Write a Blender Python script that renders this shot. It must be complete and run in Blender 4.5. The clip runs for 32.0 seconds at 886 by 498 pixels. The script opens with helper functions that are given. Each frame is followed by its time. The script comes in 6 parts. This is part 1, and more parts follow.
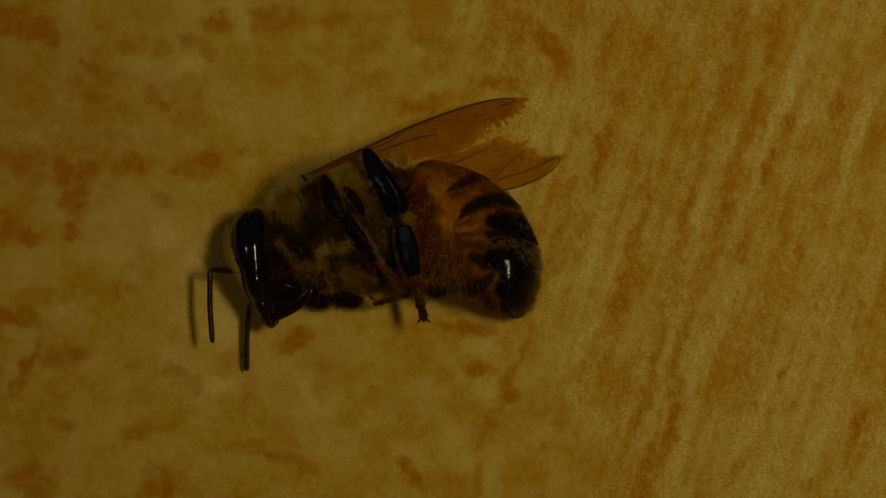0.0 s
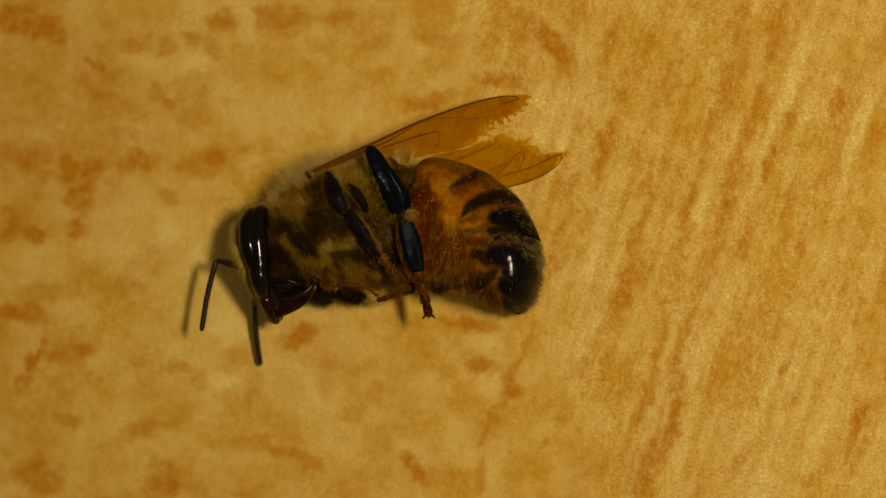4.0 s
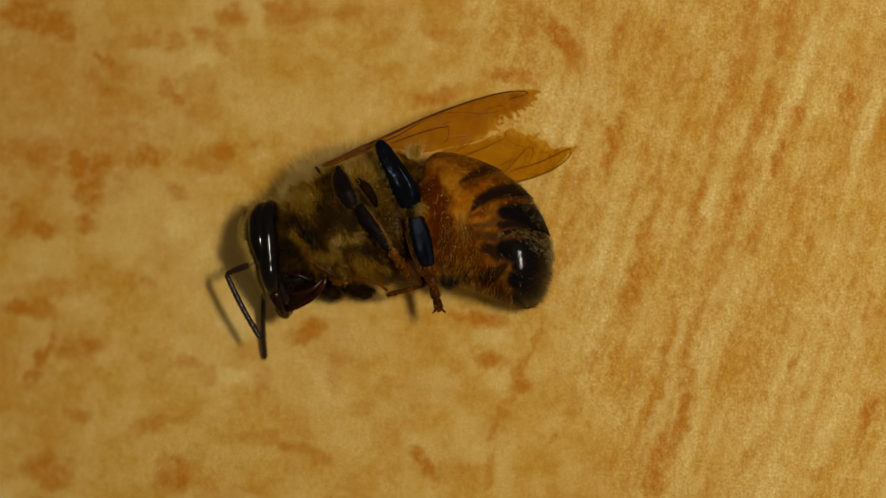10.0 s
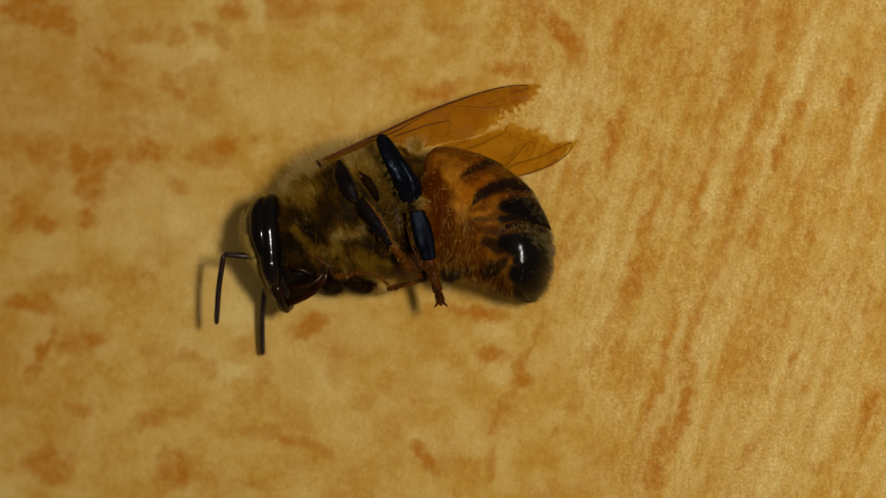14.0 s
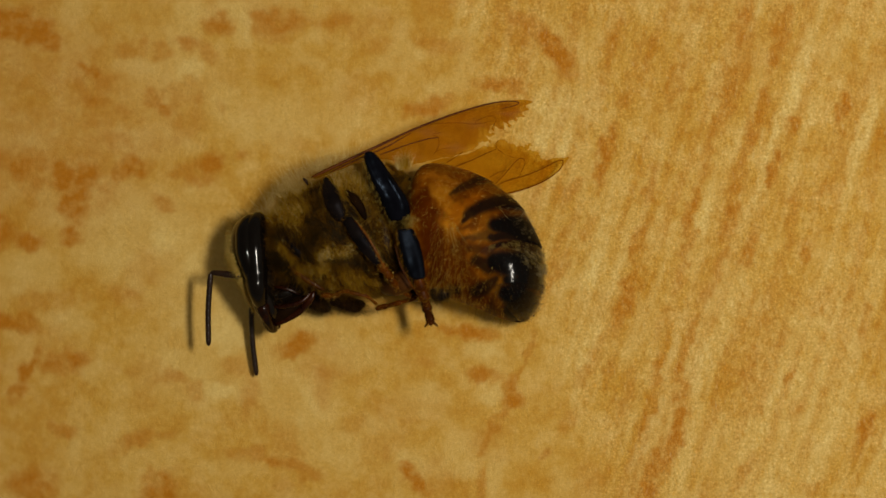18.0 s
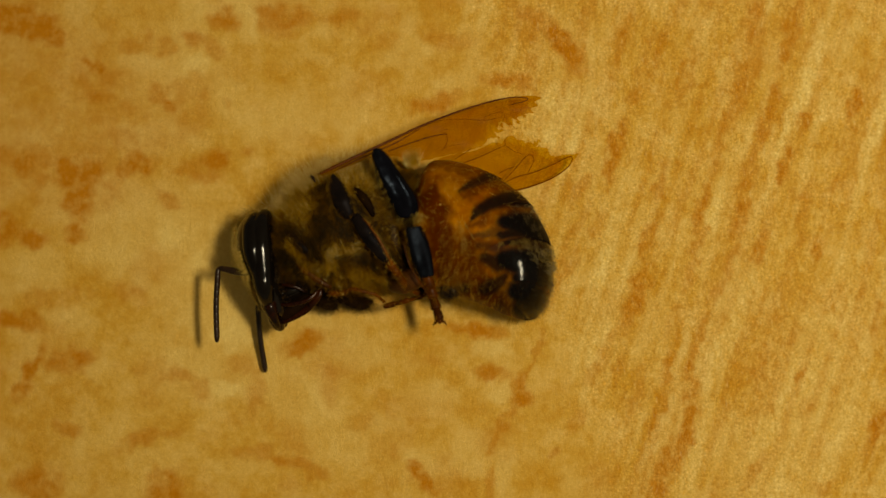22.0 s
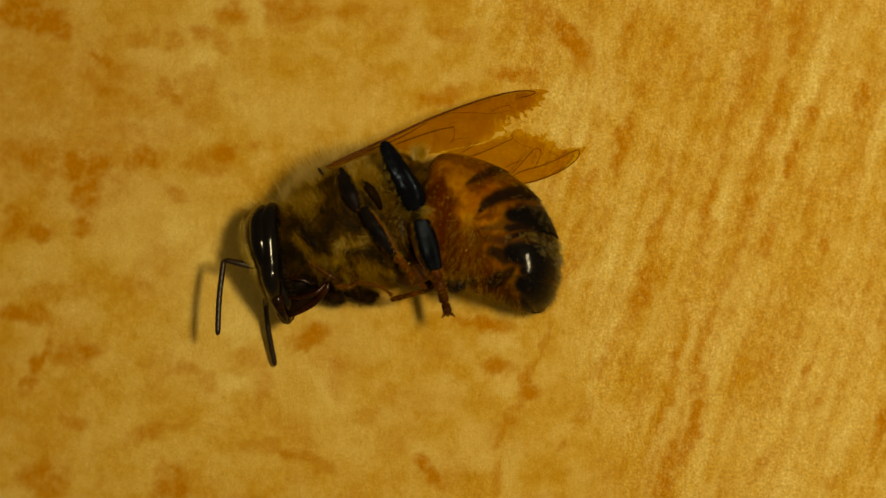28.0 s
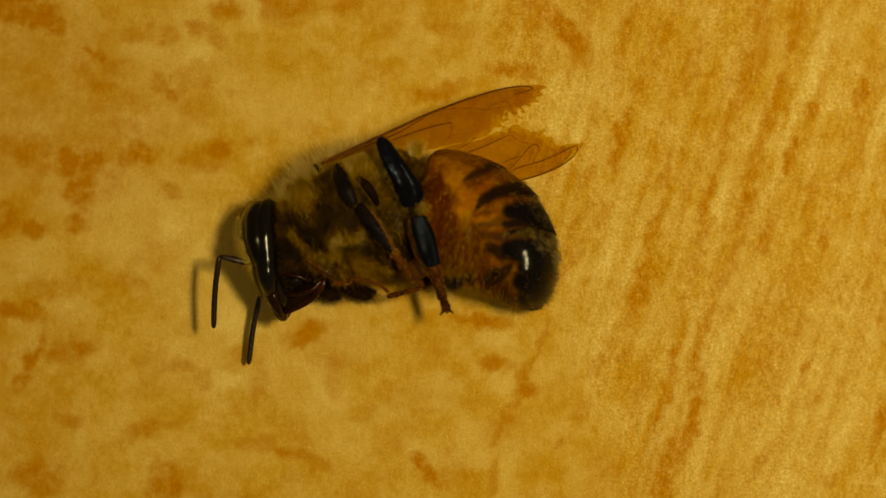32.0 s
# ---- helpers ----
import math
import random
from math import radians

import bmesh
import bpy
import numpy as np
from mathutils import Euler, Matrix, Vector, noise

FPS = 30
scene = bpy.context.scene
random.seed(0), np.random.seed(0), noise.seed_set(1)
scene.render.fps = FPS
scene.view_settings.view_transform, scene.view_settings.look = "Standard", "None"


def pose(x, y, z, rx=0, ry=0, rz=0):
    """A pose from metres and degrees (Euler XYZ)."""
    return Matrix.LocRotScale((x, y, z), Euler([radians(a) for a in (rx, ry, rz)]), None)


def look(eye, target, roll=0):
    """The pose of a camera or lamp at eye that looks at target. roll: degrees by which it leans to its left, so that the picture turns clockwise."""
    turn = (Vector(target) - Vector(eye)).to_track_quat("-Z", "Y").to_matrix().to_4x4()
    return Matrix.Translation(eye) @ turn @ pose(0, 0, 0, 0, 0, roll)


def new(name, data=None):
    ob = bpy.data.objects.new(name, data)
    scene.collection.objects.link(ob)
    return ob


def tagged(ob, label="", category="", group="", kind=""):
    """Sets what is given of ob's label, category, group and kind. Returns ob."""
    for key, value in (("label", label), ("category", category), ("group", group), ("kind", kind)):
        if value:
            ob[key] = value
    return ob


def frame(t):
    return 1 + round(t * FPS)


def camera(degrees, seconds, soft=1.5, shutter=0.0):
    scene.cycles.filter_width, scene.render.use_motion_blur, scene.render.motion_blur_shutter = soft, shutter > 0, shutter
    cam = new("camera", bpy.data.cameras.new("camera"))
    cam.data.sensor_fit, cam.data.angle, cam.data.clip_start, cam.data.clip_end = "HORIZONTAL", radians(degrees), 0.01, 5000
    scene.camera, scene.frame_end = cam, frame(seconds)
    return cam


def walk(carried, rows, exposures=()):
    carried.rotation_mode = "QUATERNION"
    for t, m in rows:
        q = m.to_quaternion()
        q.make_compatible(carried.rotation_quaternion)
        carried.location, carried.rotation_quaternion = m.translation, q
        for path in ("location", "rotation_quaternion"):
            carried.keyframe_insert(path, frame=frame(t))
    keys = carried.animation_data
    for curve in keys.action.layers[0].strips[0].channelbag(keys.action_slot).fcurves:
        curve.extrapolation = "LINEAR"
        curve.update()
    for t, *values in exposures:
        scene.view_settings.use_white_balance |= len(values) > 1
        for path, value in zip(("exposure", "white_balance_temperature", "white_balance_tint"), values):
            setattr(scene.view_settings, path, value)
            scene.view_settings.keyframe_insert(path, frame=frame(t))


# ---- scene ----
from mathutils.geometry import delaunay_2d_cdt

# camera: a hand-held close-up lens about eight centimetres over the table
cam = camera(22, 32.0, soft=1.5)
cam.data.dof.use_dof = True
cam.data.dof.focus_distance = 0.0793
cam.data.dof.aperture_fstop = 44.0
walk(cam, [
    (0, pose(0.014665, 0.000568, 0.080447, -0.084, 10.029, 0.022)),
    (0.5, pose(0.014621, 0.000736, 0.080247, -0.255, 10.011, -0.001)),
    (1, pose(0.014577, 0.000474, 0.080378, -0.108, 9.953, 0.022)),
    (1.5, pose(0.014676, 0.000639, 0.079850, -0.286, 9.950, -0.043)),
    (2, pose(0.014455, 0.000467, 0.080287, -0.009, 9.813, -0.015)),
    (2.5, pose(0.014811, 0.000449, 0.080520, -0.041, 10.053, -0.040)),
    (3, pose(0.014621, 0.000487, 0.080860, -0.129, 10.002, 0.015)),
    (3.5, pose(0.014995, 0.000456, 0.080868, -0.062, 10.264, 0.027)),
    (5.5, pose(0.014628, 0.000364, 0.081153, -0.066, 10.085, 0.012)),
    (6, pose(0.014728, 0.000519, 0.080848, -0.148, 10.226, 0.056)),
    (6.5, pose(0.014306, 0.000046, 0.081069, 0.132, 10.004, 0.009)),
    (7, pose(0.014556, -0.000029, 0.081039, 0.009, 10.221, 0.053)),
    (7.5, pose(0.014456, -0.000170, 0.080990, 0.106, 10.115, 0.027)),
    (8, pose(0.014642, -0.000302, 0.081026, 0.135, 10.271, 0.077)),
    (8.5, pose(0.014331, -0.000170, 0.081225, 0.123, 10.030, -0.004)),
    (9, pose(0.014882, 0.000050, 0.081009, -0.053, 10.436, 0.007)),
    (9.5, pose(0.014668, 0.000304, 0.081146, -0.089, 10.273, 0.058)),
    (10, pose(0.014495, 0.000135, 0.081085, -0.002, 10.145, -0.010)),
    (10.5, pose(0.014649, -0.000107, 0.081186, 0.133, 10.286, 0.020)),
    (11, pose(0.014288, 0.000002, 0.081210, 0.042, 10.056, 0.030)),
    (11.5, pose(0.014376, 0.000050, 0.081092, 0.063, 10.089, -0.005)),
    (12, pose(0.014395, -0.000193, 0.080975, 0.144, 10.073, 0.028)),
    (12.5, pose(0.014780, 0.000284, 0.081063, -0.197, 10.291, -0.023)),
    (13, pose(0.014648, -0.000009, 0.080934, 0.010, 10.254, 0.010)),
    (13.5, pose(0.014628, 0.000178, 0.081052, -0.123, 10.226, -0.017)),
    (14, pose(0.014359, -0.000181, 0.081187, 0.075, 10.062, -0.007)),
    (14.5, pose(0.014634, -0.000405, 0.080888, 0.237, 10.296, 0.031)),
    (16.5, pose(0.014338, 0.000037, 0.080460, -0.004, 9.973, -0.015)),
    (17, pose(0.014430, -0.000073, 0.080330, 0.103, 9.969, -0.044)),
    (17.5, pose(0.014127, 0.000394, 0.079830, -0.080, 9.881, -0.072)),
    (18, pose(0.014464, 0.000412, 0.079828, 0.099, 10.035, -0.117)),
    (18.5, pose(0.013803, 0.000278, 0.079635, -0.053, 9.770, -0.047)),
    (19, pose(0.014164, 0.000475, 0.079521, -0.283, 9.988, -0.092)),
    (19.5, pose(0.013532, 0.000063, 0.079326, 0.009, 9.608, -0.075)),
    (20, pose(0.013745, 0.000210, 0.079180, -0.010, 9.717, -0.133)),
    (20.5, pose(0.013634, 0.000325, 0.079029, -0.082, 9.718, -0.125)),
    (21, pose(0.014018, 0.000346, 0.079015, -0.086, 9.832, -0.120)),
    (21.5, pose(0.013845, 0.000579, 0.078877, -0.171, 9.795, -0.161)),
    (22, pose(0.013854, 0.000637, 0.079275, -0.136, 9.877, -0.152)),
    (22.5, pose(0.013718, 0.000476, 0.079198, 0.005, 9.805, -0.143)),
    (23, pose(0.013637, 0.000563, 0.079208, -0.167, 9.796, -0.136)),
    (23.5, pose(0.013697, 0.000537, 0.079026, -0.197, 9.812, -0.128)),
    (24, pose(0.013582, 0.000502, 0.079132, -0.126, 9.745, -0.164)),
    (24.5, pose(0.013385, 0.000115, 0.079344, 0.188, 9.713, -0.098)),
    (25, pose(0.013211, 0.000084, 0.079284, 0.229, 9.639, -0.071)),
    (25.5, pose(0.013580, 0.000225, 0.079236, -0.043, 9.926, -0.058)),
    (27.5, pose(0.013459, 0.000032, 0.079337, 0.053, 9.830, -0.042)),
    (28, pose(0.013586, 0.000113, 0.079371, 0.088, 9.857, -0.087)),
    (28.5, pose(0.013675, 0.000314, 0.079206, 0.090, 9.954, -0.029)),
    (29, pose(0.013357, -0.000008, 0.079122, 0.254, 9.703, -0.090)),
    (29.5, pose(0.013668, 0.000042, 0.078981, 0.125, 9.874, -0.084)),
    (30, pose(0.013608, 0.000309, 0.078965, -0.111, 9.856, -0.045)),
    (30.5, pose(0.013523, 0.000022, 0.079032, 0.158, 9.779, -0.075)),
    (31, pose(0.013468, -0.000070, 0.079018, 0.188, 9.731, -0.055)),
    (31.5, pose(0.013563, 0.000025, 0.079034, 0.160, 9.794, -0.085)),
    (32, pose(0.013285, 0.000214, 0.078878, -0.066, 9.625, -0.055)),
], exposures=[
    (0.0, -1.680, 10500, -11), (0.2, -1.040, 10700, -10), (0.4, -0.470, 10900, -8), (0.65, -0.140, 11000, -6), (3.5, -0.145, 9000, 2), (6.0, -0.150, 7050, 10), (9.0, -0.160, 6850, 12),
    (10.0, -0.160, 6600, 11), (11.0, -0.160, 6350, 10), (12.0, -0.160, 6200, 9), (14.0, -0.150, 6250, 11), (15.0, -0.140, 6150, 11),
    (17.0, -0.135, 6150, 11), (19.0, -0.115, 7200, 6), (22.0, -0.110, 8400, 3), (25.0, -0.115, 9200, 1), (28.0, -0.115, 11300, -3), (32.0, -0.115, 13400, -6),
])

# light: pale daylight of the room, and an unseen lamp, assumed beside the bee, that throws its shadow
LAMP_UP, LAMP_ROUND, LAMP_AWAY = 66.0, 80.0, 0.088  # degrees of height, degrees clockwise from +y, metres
world = bpy.data.worlds.new("daylight")
scene.world = world
world.use_nodes = True
sky = world.node_tree.nodes.new("ShaderNodeTexSky")
sky.sky_type, sky.sun_disc = "NISHITA", False
sky.sun_elevation, sky.sun_rotation = radians(LAMP_UP), radians(LAMP_ROUND)
haze = world.node_tree.nodes.new("ShaderNodeHueSaturation")
haze.inputs["Saturation"].default_value = 0.05
warm_tint = world.node_tree.nodes.new("ShaderNodeMix")  # warm tint put on the daylight, so that shade comes out brown
warm_tint.data_type, warm_tint.blend_type = "RGBA", "MULTIPLY"
warm_tint.inputs[0].default_value, warm_tint.inputs[7].default_value = 1.0, (1.0, 0.90, 0.70, 1.0)
backing = world.node_tree.nodes["Background"]
backing.inputs["Strength"].default_value = 0.0290
world.node_tree.links.new(sky.outputs[0], haze.inputs["Color"])
world.node_tree.links.new(haze.outputs[0], warm_tint.inputs[6])
world.node_tree.links.new(warm_tint.outputs[2], backing.inputs["Color"])
lamp = new("near_lamp", bpy.data.lights.new("near_lamp", "AREA"))
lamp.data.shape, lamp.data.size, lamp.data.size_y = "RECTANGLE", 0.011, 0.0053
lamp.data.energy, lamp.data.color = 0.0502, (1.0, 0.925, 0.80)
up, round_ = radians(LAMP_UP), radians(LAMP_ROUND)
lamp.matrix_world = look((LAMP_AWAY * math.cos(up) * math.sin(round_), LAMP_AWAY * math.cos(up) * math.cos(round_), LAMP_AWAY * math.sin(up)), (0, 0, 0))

# ---------------------------------------------------------------- materials
MM = 0.001


class Nodes:
    """A node material with a principled surface."""

    def __init__(self, name):
        self.mat = bpy.data.materials.new(name)
        self.mat.use_nodes = True
        self.tree = self.mat.node_tree
        self.bsdf = self.tree.nodes["Principled BSDF"]
        self.out = self.tree.nodes["Material Output"]

    def add(self, kind, **values):
        node = self.tree.nodes.new("ShaderNode" + kind)
        for key, value in values.items():
            node.inputs[key].default_value = value
        return node

    def link(self, a, b):
        self.tree.links.new(a, b)

    def noise(self, scale, detail=4.0, rough=0.55, stretch=(1, 1, 1), turn=0.0):
        co = self.add("TexCoord")
        mp = self.add("Mapping", Scale=stretch, Rotation=(0, 0, radians(turn)))
        tex = self.add("TexNoise", Scale=scale, Detail=detail, Roughness=rough)
        self.link(co.outputs["Object"], mp.inputs["Vector"])
        self.link(mp.outputs[0], tex.inputs["Vector"])
        return tex.outputs["Fac"]

    def attr(self, name):
        node = self.tree.nodes.new("ShaderNodeAttribute")
        node.attribute_name = name
        return node.outputs["Fac"]

    def ramp(self, fac, *stops):
        node = self.tree.nodes.new("ShaderNodeValToRGB")
        ramp = node.color_ramp
        while len(ramp.elements) < len(stops):
            ramp.elements.new(0.5)
        for el, (pos, col) in zip(ramp.elements, stops):
            el.position = pos
            el.color = (*col, 1) if len(col) == 3 else col
        self.link(fac, node.inputs["Fac"])
        return node.outputs["Color"]

    def mix(self, fac, a, b, how="MIX"):
        node = self.tree.nodes.new("ShaderNodeMix")
        node.data_type, node.blend_type = "RGBA", how
        for sock, v in ((node.inputs[0], fac), (node.inputs[6], a), (node.inputs[7], b)):
            if isinstance(v, (float, int)):
                sock.default_value = v
            elif isinstance(v, tuple):
                sock.default_value = (*v, 1)
            else:
                self.link(v, sock)
        return node.outputs[2]

    def math(self, op, a, b=0.0):
        node = self.tree.nodes.new("ShaderNodeMath")
        node.operation = op
        for sock, v in zip(node.inputs, (a, b)):
            if isinstance(v, (float, int)):
                sock.default_value = v
            else:
                self.link(v, sock)
        return node.outputs[0]

    def bump(self, fac, strength, distance):
        node = self.add("Bump", Strength=strength, Distance=distance)
        self.link(fac, node.inputs["Height"])
        self.link(node.outputs[0], self.bsdf.inputs["Normal"])

    def glowing_through(self, col, share=0.2):
        """Lets part of the light through, as fine hair does."""
        thin, mixed = self.add("BsdfTranslucent"), self.add("MixShader", Fac=share)
        self.link(col, thin.inputs["Color"])
        self.link(self.bsdf.outputs[0], mixed.inputs[1])
        self.link(thin.outputs[0], mixed.inputs[2])
        self.link(mixed.outputs[0], self.out.inputs["Surface"])
        return self.mat

    def set(self, **values):
        for key, value in values.items():
            key = key.replace("_", " ")
            if isinstance(value, (float, int)):
                self.bsdf.inputs[key].default_value = value
            elif isinstance(value, tuple):
                self.bsdf.inputs[key].default_value = (*value, 1)
            else:
                self.link(value, self.bsdf.inputs[key])
        return self.mat


def wood_material():
    n = Nodes("printed_wood")
    stain_dimming, streak, pale = n.attr("stain_dimming"), n.attr("streak"), n.attr("pale")
    # the print: clouds of a millimetre, mottling among the grain, crisp specks and pale fibres, their glints painted on
    cloud = n.noise(620, 10, 0.72)
    patch = n.noise(1700, 8, 0.70)
    mottle = n.noise(3600, 9, 0.74, (1.0, 0.62, 1.0), 17.5)
    fibre = n.noise(5200, 6, 0.66, (1.0, 0.45, 1.0), 17.5)
    dots = n.noise(10500, 5, 0.78)
    threads = n.noise(9500, 3, 0.55, (1.0, 0.34, 1.0), 62)
    patchy = n.ramp(n.noise(480, 5, 0.65), (0.34, (0.62, 0.62, 0.62)), (0.60, (1.15, 1.15, 1.15)))
    strong = n.math("MULTIPLY", n.math("ADD", n.math("MULTIPLY", n.attr("zone"), 0.62), 0.38), patchy)
    base = n.ramp(cloud, (0.34, (0.62, 0.300, 0.024)), (0.50, (0.70, 0.400, 0.068)), (0.66, (0.81, 0.530, 0.150)))
    base = n.mix(pale, base, (0.84, 0.590, 0.185))
    worn = n.ramp(patch, (0.34, (0.45, 0.45, 0.45)), (0.50, (0.92, 0.92, 0.92)), (0.64, (1.2, 1.2, 1.2)))
    tinted = n.mix(n.math("MULTIPLY", stain_dimming, worn), base, (0.555, 0.205, 0.008))
    lines = n.ramp(mottle, (0.34, (0.46, 0.46, 0.46)), (0.54, (0.92, 0.92, 0.92)))
    tinted = n.mix(n.math("MULTIPLY", streak, lines), tinted, (0.56, 0.212, 0.009))
    grain = n.ramp(mottle, (0.34, (1.06, 1.11, 1.25)), (0.50, (1.0, 1.0, 1.0)), (0.68, (0.95, 0.82, 0.50)))
    col = n.mix(strong, tinted, grain, "MULTIPLY")
    hair = n.ramp(fibre, (0.34, (0.90, 0.82, 0.66)), (0.50, (1.0, 1.0, 1.0)), (0.66, (1.08, 1.11, 1.20)))
    col = n.mix(strong, col, hair, "MULTIPLY")
    speck = n.ramp(dots, (0.32, (0.66, 0.55, 0.36)), (0.46, (0.97, 0.955, 0.92)), (0.56, (1.05, 1.07, 1.10)), (0.68, (1.40, 1.56, 2.1)))
    col = n.mix(strong, col, speck, "MULTIPLY")
    # pale colour mixed in for glints off the fibres
    glint = n.ramp(threads, (0.58, (0.0, 0.0, 0.0)), (0.74, (0.36, 0.36, 0.36)))
    col = n.mix(n.math("MULTIPLY", glint, strong), col, (0.90, 0.68, 0.27))
    n.bump(n.math("ADD", dots, fibre), 0.8, 0.00005)
    return n.set(Base_Color=col, Roughness=0.6, Specular_IOR_Level=0.15)


def chitin(name, low, high, rough, bump=0.25, scale=9000, gloss=0.5, dent=0.0, sheen=(1.0, 1.0, 1.0)):
    n = Nodes(name)
    spread = n.noise(1500, 5, 0.6)
    col = n.ramp(spread, (0.35, low), (0.7, high))
    grain = n.noise(scale, 3, 0.6)
    rgh = n.math("ADD", n.math("MULTIPLY", grain, 0.16), rough - 0.08)
    n.bump(n.math("ADD", grain, n.math("MULTIPLY", n.noise(1100, 2, 0.5), 22.0 * dent)) if dent else grain, bump, 0.00001)
    return n.set(Base_Color=col, Roughness=rgh, Specular_IOR_Level=gloss, Specular_Tint=sheen)


def banded_chitin():
    """Amber skin with black pigment where the attribute says so."""
    n = Nodes("banded_chitin")
    spread = n.noise(900, 6, 0.68)
    amber = n.ramp(spread, (0.30, (0.17, 0.038, 0.0005)), (0.50, (0.30, 0.096, 0.002)), (0.70, (0.53, 0.222, 0.012)))
    rusty = n.ramp(spread, (0.30, (0.040, 0.007, 0.0003)), (0.50, (0.071, 0.0132, 0.0004)), (0.74, (0.128, 0.027, 0.0006)))
    col = n.mix(n.attr("pigment"), n.mix(n.attr("rust"), amber, rusty), (0.004, 0.003, 0.0025))
    grain = n.noise(7000, 3, 0.6)
    n.bump(n.math("ADD", grain, n.math("MULTIPLY", n.noise(2600, 3, 0.55), 3.0)), 0.45, 0.000012)
    polish = n.attr("polish")
    rgh = n.math("ADD", n.math("MULTIPLY", grain, 0.14), n.math("SUBTRACT", 0.42, n.math("MULTIPLY", polish, 0.37)))
    return n.set(Base_Color=col, Roughness=rgh, Subsurface_Weight=0.25, Subsurface_Scale=0.0004, Specular_IOR_Level=n.math("ADD", n.math("MULTIPLY", polish, 0.10), 0.02))


def membrane(name, tint):
    n = Nodes(name)
    wave = n.noise(1300, 5, 0.6)
    clear = n.add("BsdfTransparent")
    n.link(n.ramp(wave, (0.3, tuple(c * 0.86 for c in tint)), (0.7, tint)), clear.inputs["Color"])
    n.bump(wave, 0.4, 0.00003)
    n.set(Base_Color=(0.36, 0.165, 0.006), Roughness=0.35, Specular_IOR_Level=0.07)
    mixed = n.add("MixShader", Fac=0.14)
    n.link(clear.outputs[0], mixed.inputs[1])
    n.link(n.bsdf.outputs[0], mixed.inputs[2])
    n.link(mixed.outputs[0], n.out.inputs["Surface"])
    return n.mat


def hair_material(name, low, high, rough=0.45):
    n = Nodes(name)
    geo = n.tree.nodes.new("ShaderNodeNewGeometry")
    col = n.ramp(geo.outputs["Random Per Island"], (0.0, low), (1.0, high))
    n.set(Base_Color=col, Roughness=rough, Specular_IOR_Level=0.25)
    return n.glowing_through(col)


def fur_material():
    """Body hair from near black over olive and gold to cream, by the attribute of its region."""
    n = Nodes("body_hair")
    geo = n.tree.nodes.new("ShaderNodeNewGeometry")
    tone = n.math("ADD", n.attr("tone"), n.math("MULTIPLY", n.math("SUBTRACT", geo.outputs["Random Per Island"], 0.5), 0.40))
    col = n.ramp(tone, (0.0, (0.012, 0.008, 0.001)), (0.20, (0.058, 0.026, 0.001)), (0.42, (0.215, 0.088, 0.002)), (0.62, (0.48, 0.235, 0.008)), (0.82, (0.71, 0.445, 0.040)), (1.0, (0.94, 0.78, 0.33)))
    n.set(Base_Color=col, Roughness=0.36, Specular_IOR_Level=0.14)
    return n.glowing_through(col, 0.36)


WOOD = wood_material()
BLACK = chitin("black_chitin", (0.004, 0.003, 0.003), (0.010, 0.006, 0.005), 0.17, gloss=0.28, dent=2.0)
# the sheen tint puts a faint blue sky reflection into the limbs' gloss
LIMB = chitin("limb_chitin", (0.004, 0.003, 0.003), (0.011, 0.007, 0.006), 0.46, gloss=0.040, dent=2.5, sheen=(0.85, 0.85, 1.0))
SKULL = chitin("head_chitin", (0.004, 0.003, 0.002), (0.010, 0.005, 0.003), 0.15, gloss=0.3, dent=1.0)
DULL = chitin("dull_brown_chitin", (0.006, 0.0025, 0.0008), (0.017, 0.0065, 0.001), 0.75, gloss=0.04)
# black chitin; its blue sky reflection is put into specular tint and base
SHIN = chitin("polished_black_chitin_sky_tinted", (0.002, 0.002, 0.003), (0.005, 0.005, 0.008), 0.19, gloss=0.042, dent=1.6, sheen=(0.48, 0.68, 1.0))
SKY_TINTED = chitin("black_chitin_sky_tinted", (0.002, 0.002, 0.003), (0.006, 0.006, 0.009), 0.40, gloss=0.050, dent=1.6, sheen=(0.48, 0.68, 1.0))
MOUTH = chitin("dark_red_chitin", (0.005, 0.002, 0.001), (0.026, 0.005, 0.0008), 0.18, gloss=0.22, dent=1.5)
BROWN = chitin("brown_chitin", (0.012, 0.005, 0.002), (0.035, 0.013, 0.004), 0.40, gloss=0.3)
RED = chitin("red_brown_chitin", (0.034, 0.0085, 0.0005), (0.125, 0.031, 0.001), 0.34, gloss=0.06)
EYE = chitin("compound_eye_surface", (0.003, 0.002, 0.0015), (0.006, 0.004, 0.003), 0.12, 0.12, 26000, gloss=0.2, dent=1.2)
SKIN = chitin("thorax_skin", (0.012, 0.0065, 0.001), (0.032, 0.018, 0.002), 0.6, gloss=0.10)
FEELER = chitin("feeler_skin", (0.009, 0.004, 0.002), (0.026, 0.010, 0.004), 0.36, gloss=0.35)
BANDED = banded_chitin()
WING = membrane("wing_membrane", (0.90, 0.695, 0.18))
WING_DARK = membrane("smoky_wing_membrane", (0.80, 0.565, 0.105))
VEIN = chitin("wing_vein", (0.145, 0.034, 0.001), (0.235, 0.066, 0.003), 0.7, gloss=0.01)
DARK_VEIN = chitin("dark_wing_vein", (0.07, 0.016, 0.001), (0.125, 0.032, 0.002), 0.5, gloss=0.12)
HOLLOW = chitin("chestnut_chitin", (0.022, 0.0065, 0.0006), (0.085, 0.027, 0.002), 0.42, gloss=0.18, dent=2.0)
UNDER_HAIR = hair_material("short_underfur", (0.022, 0.0095, 0.0006), (0.085, 0.040, 0.002))
PALE_HAIR = hair_material("pale_hair", (0.48, 0.305, 0.042), (0.82, 0.59, 0.15))
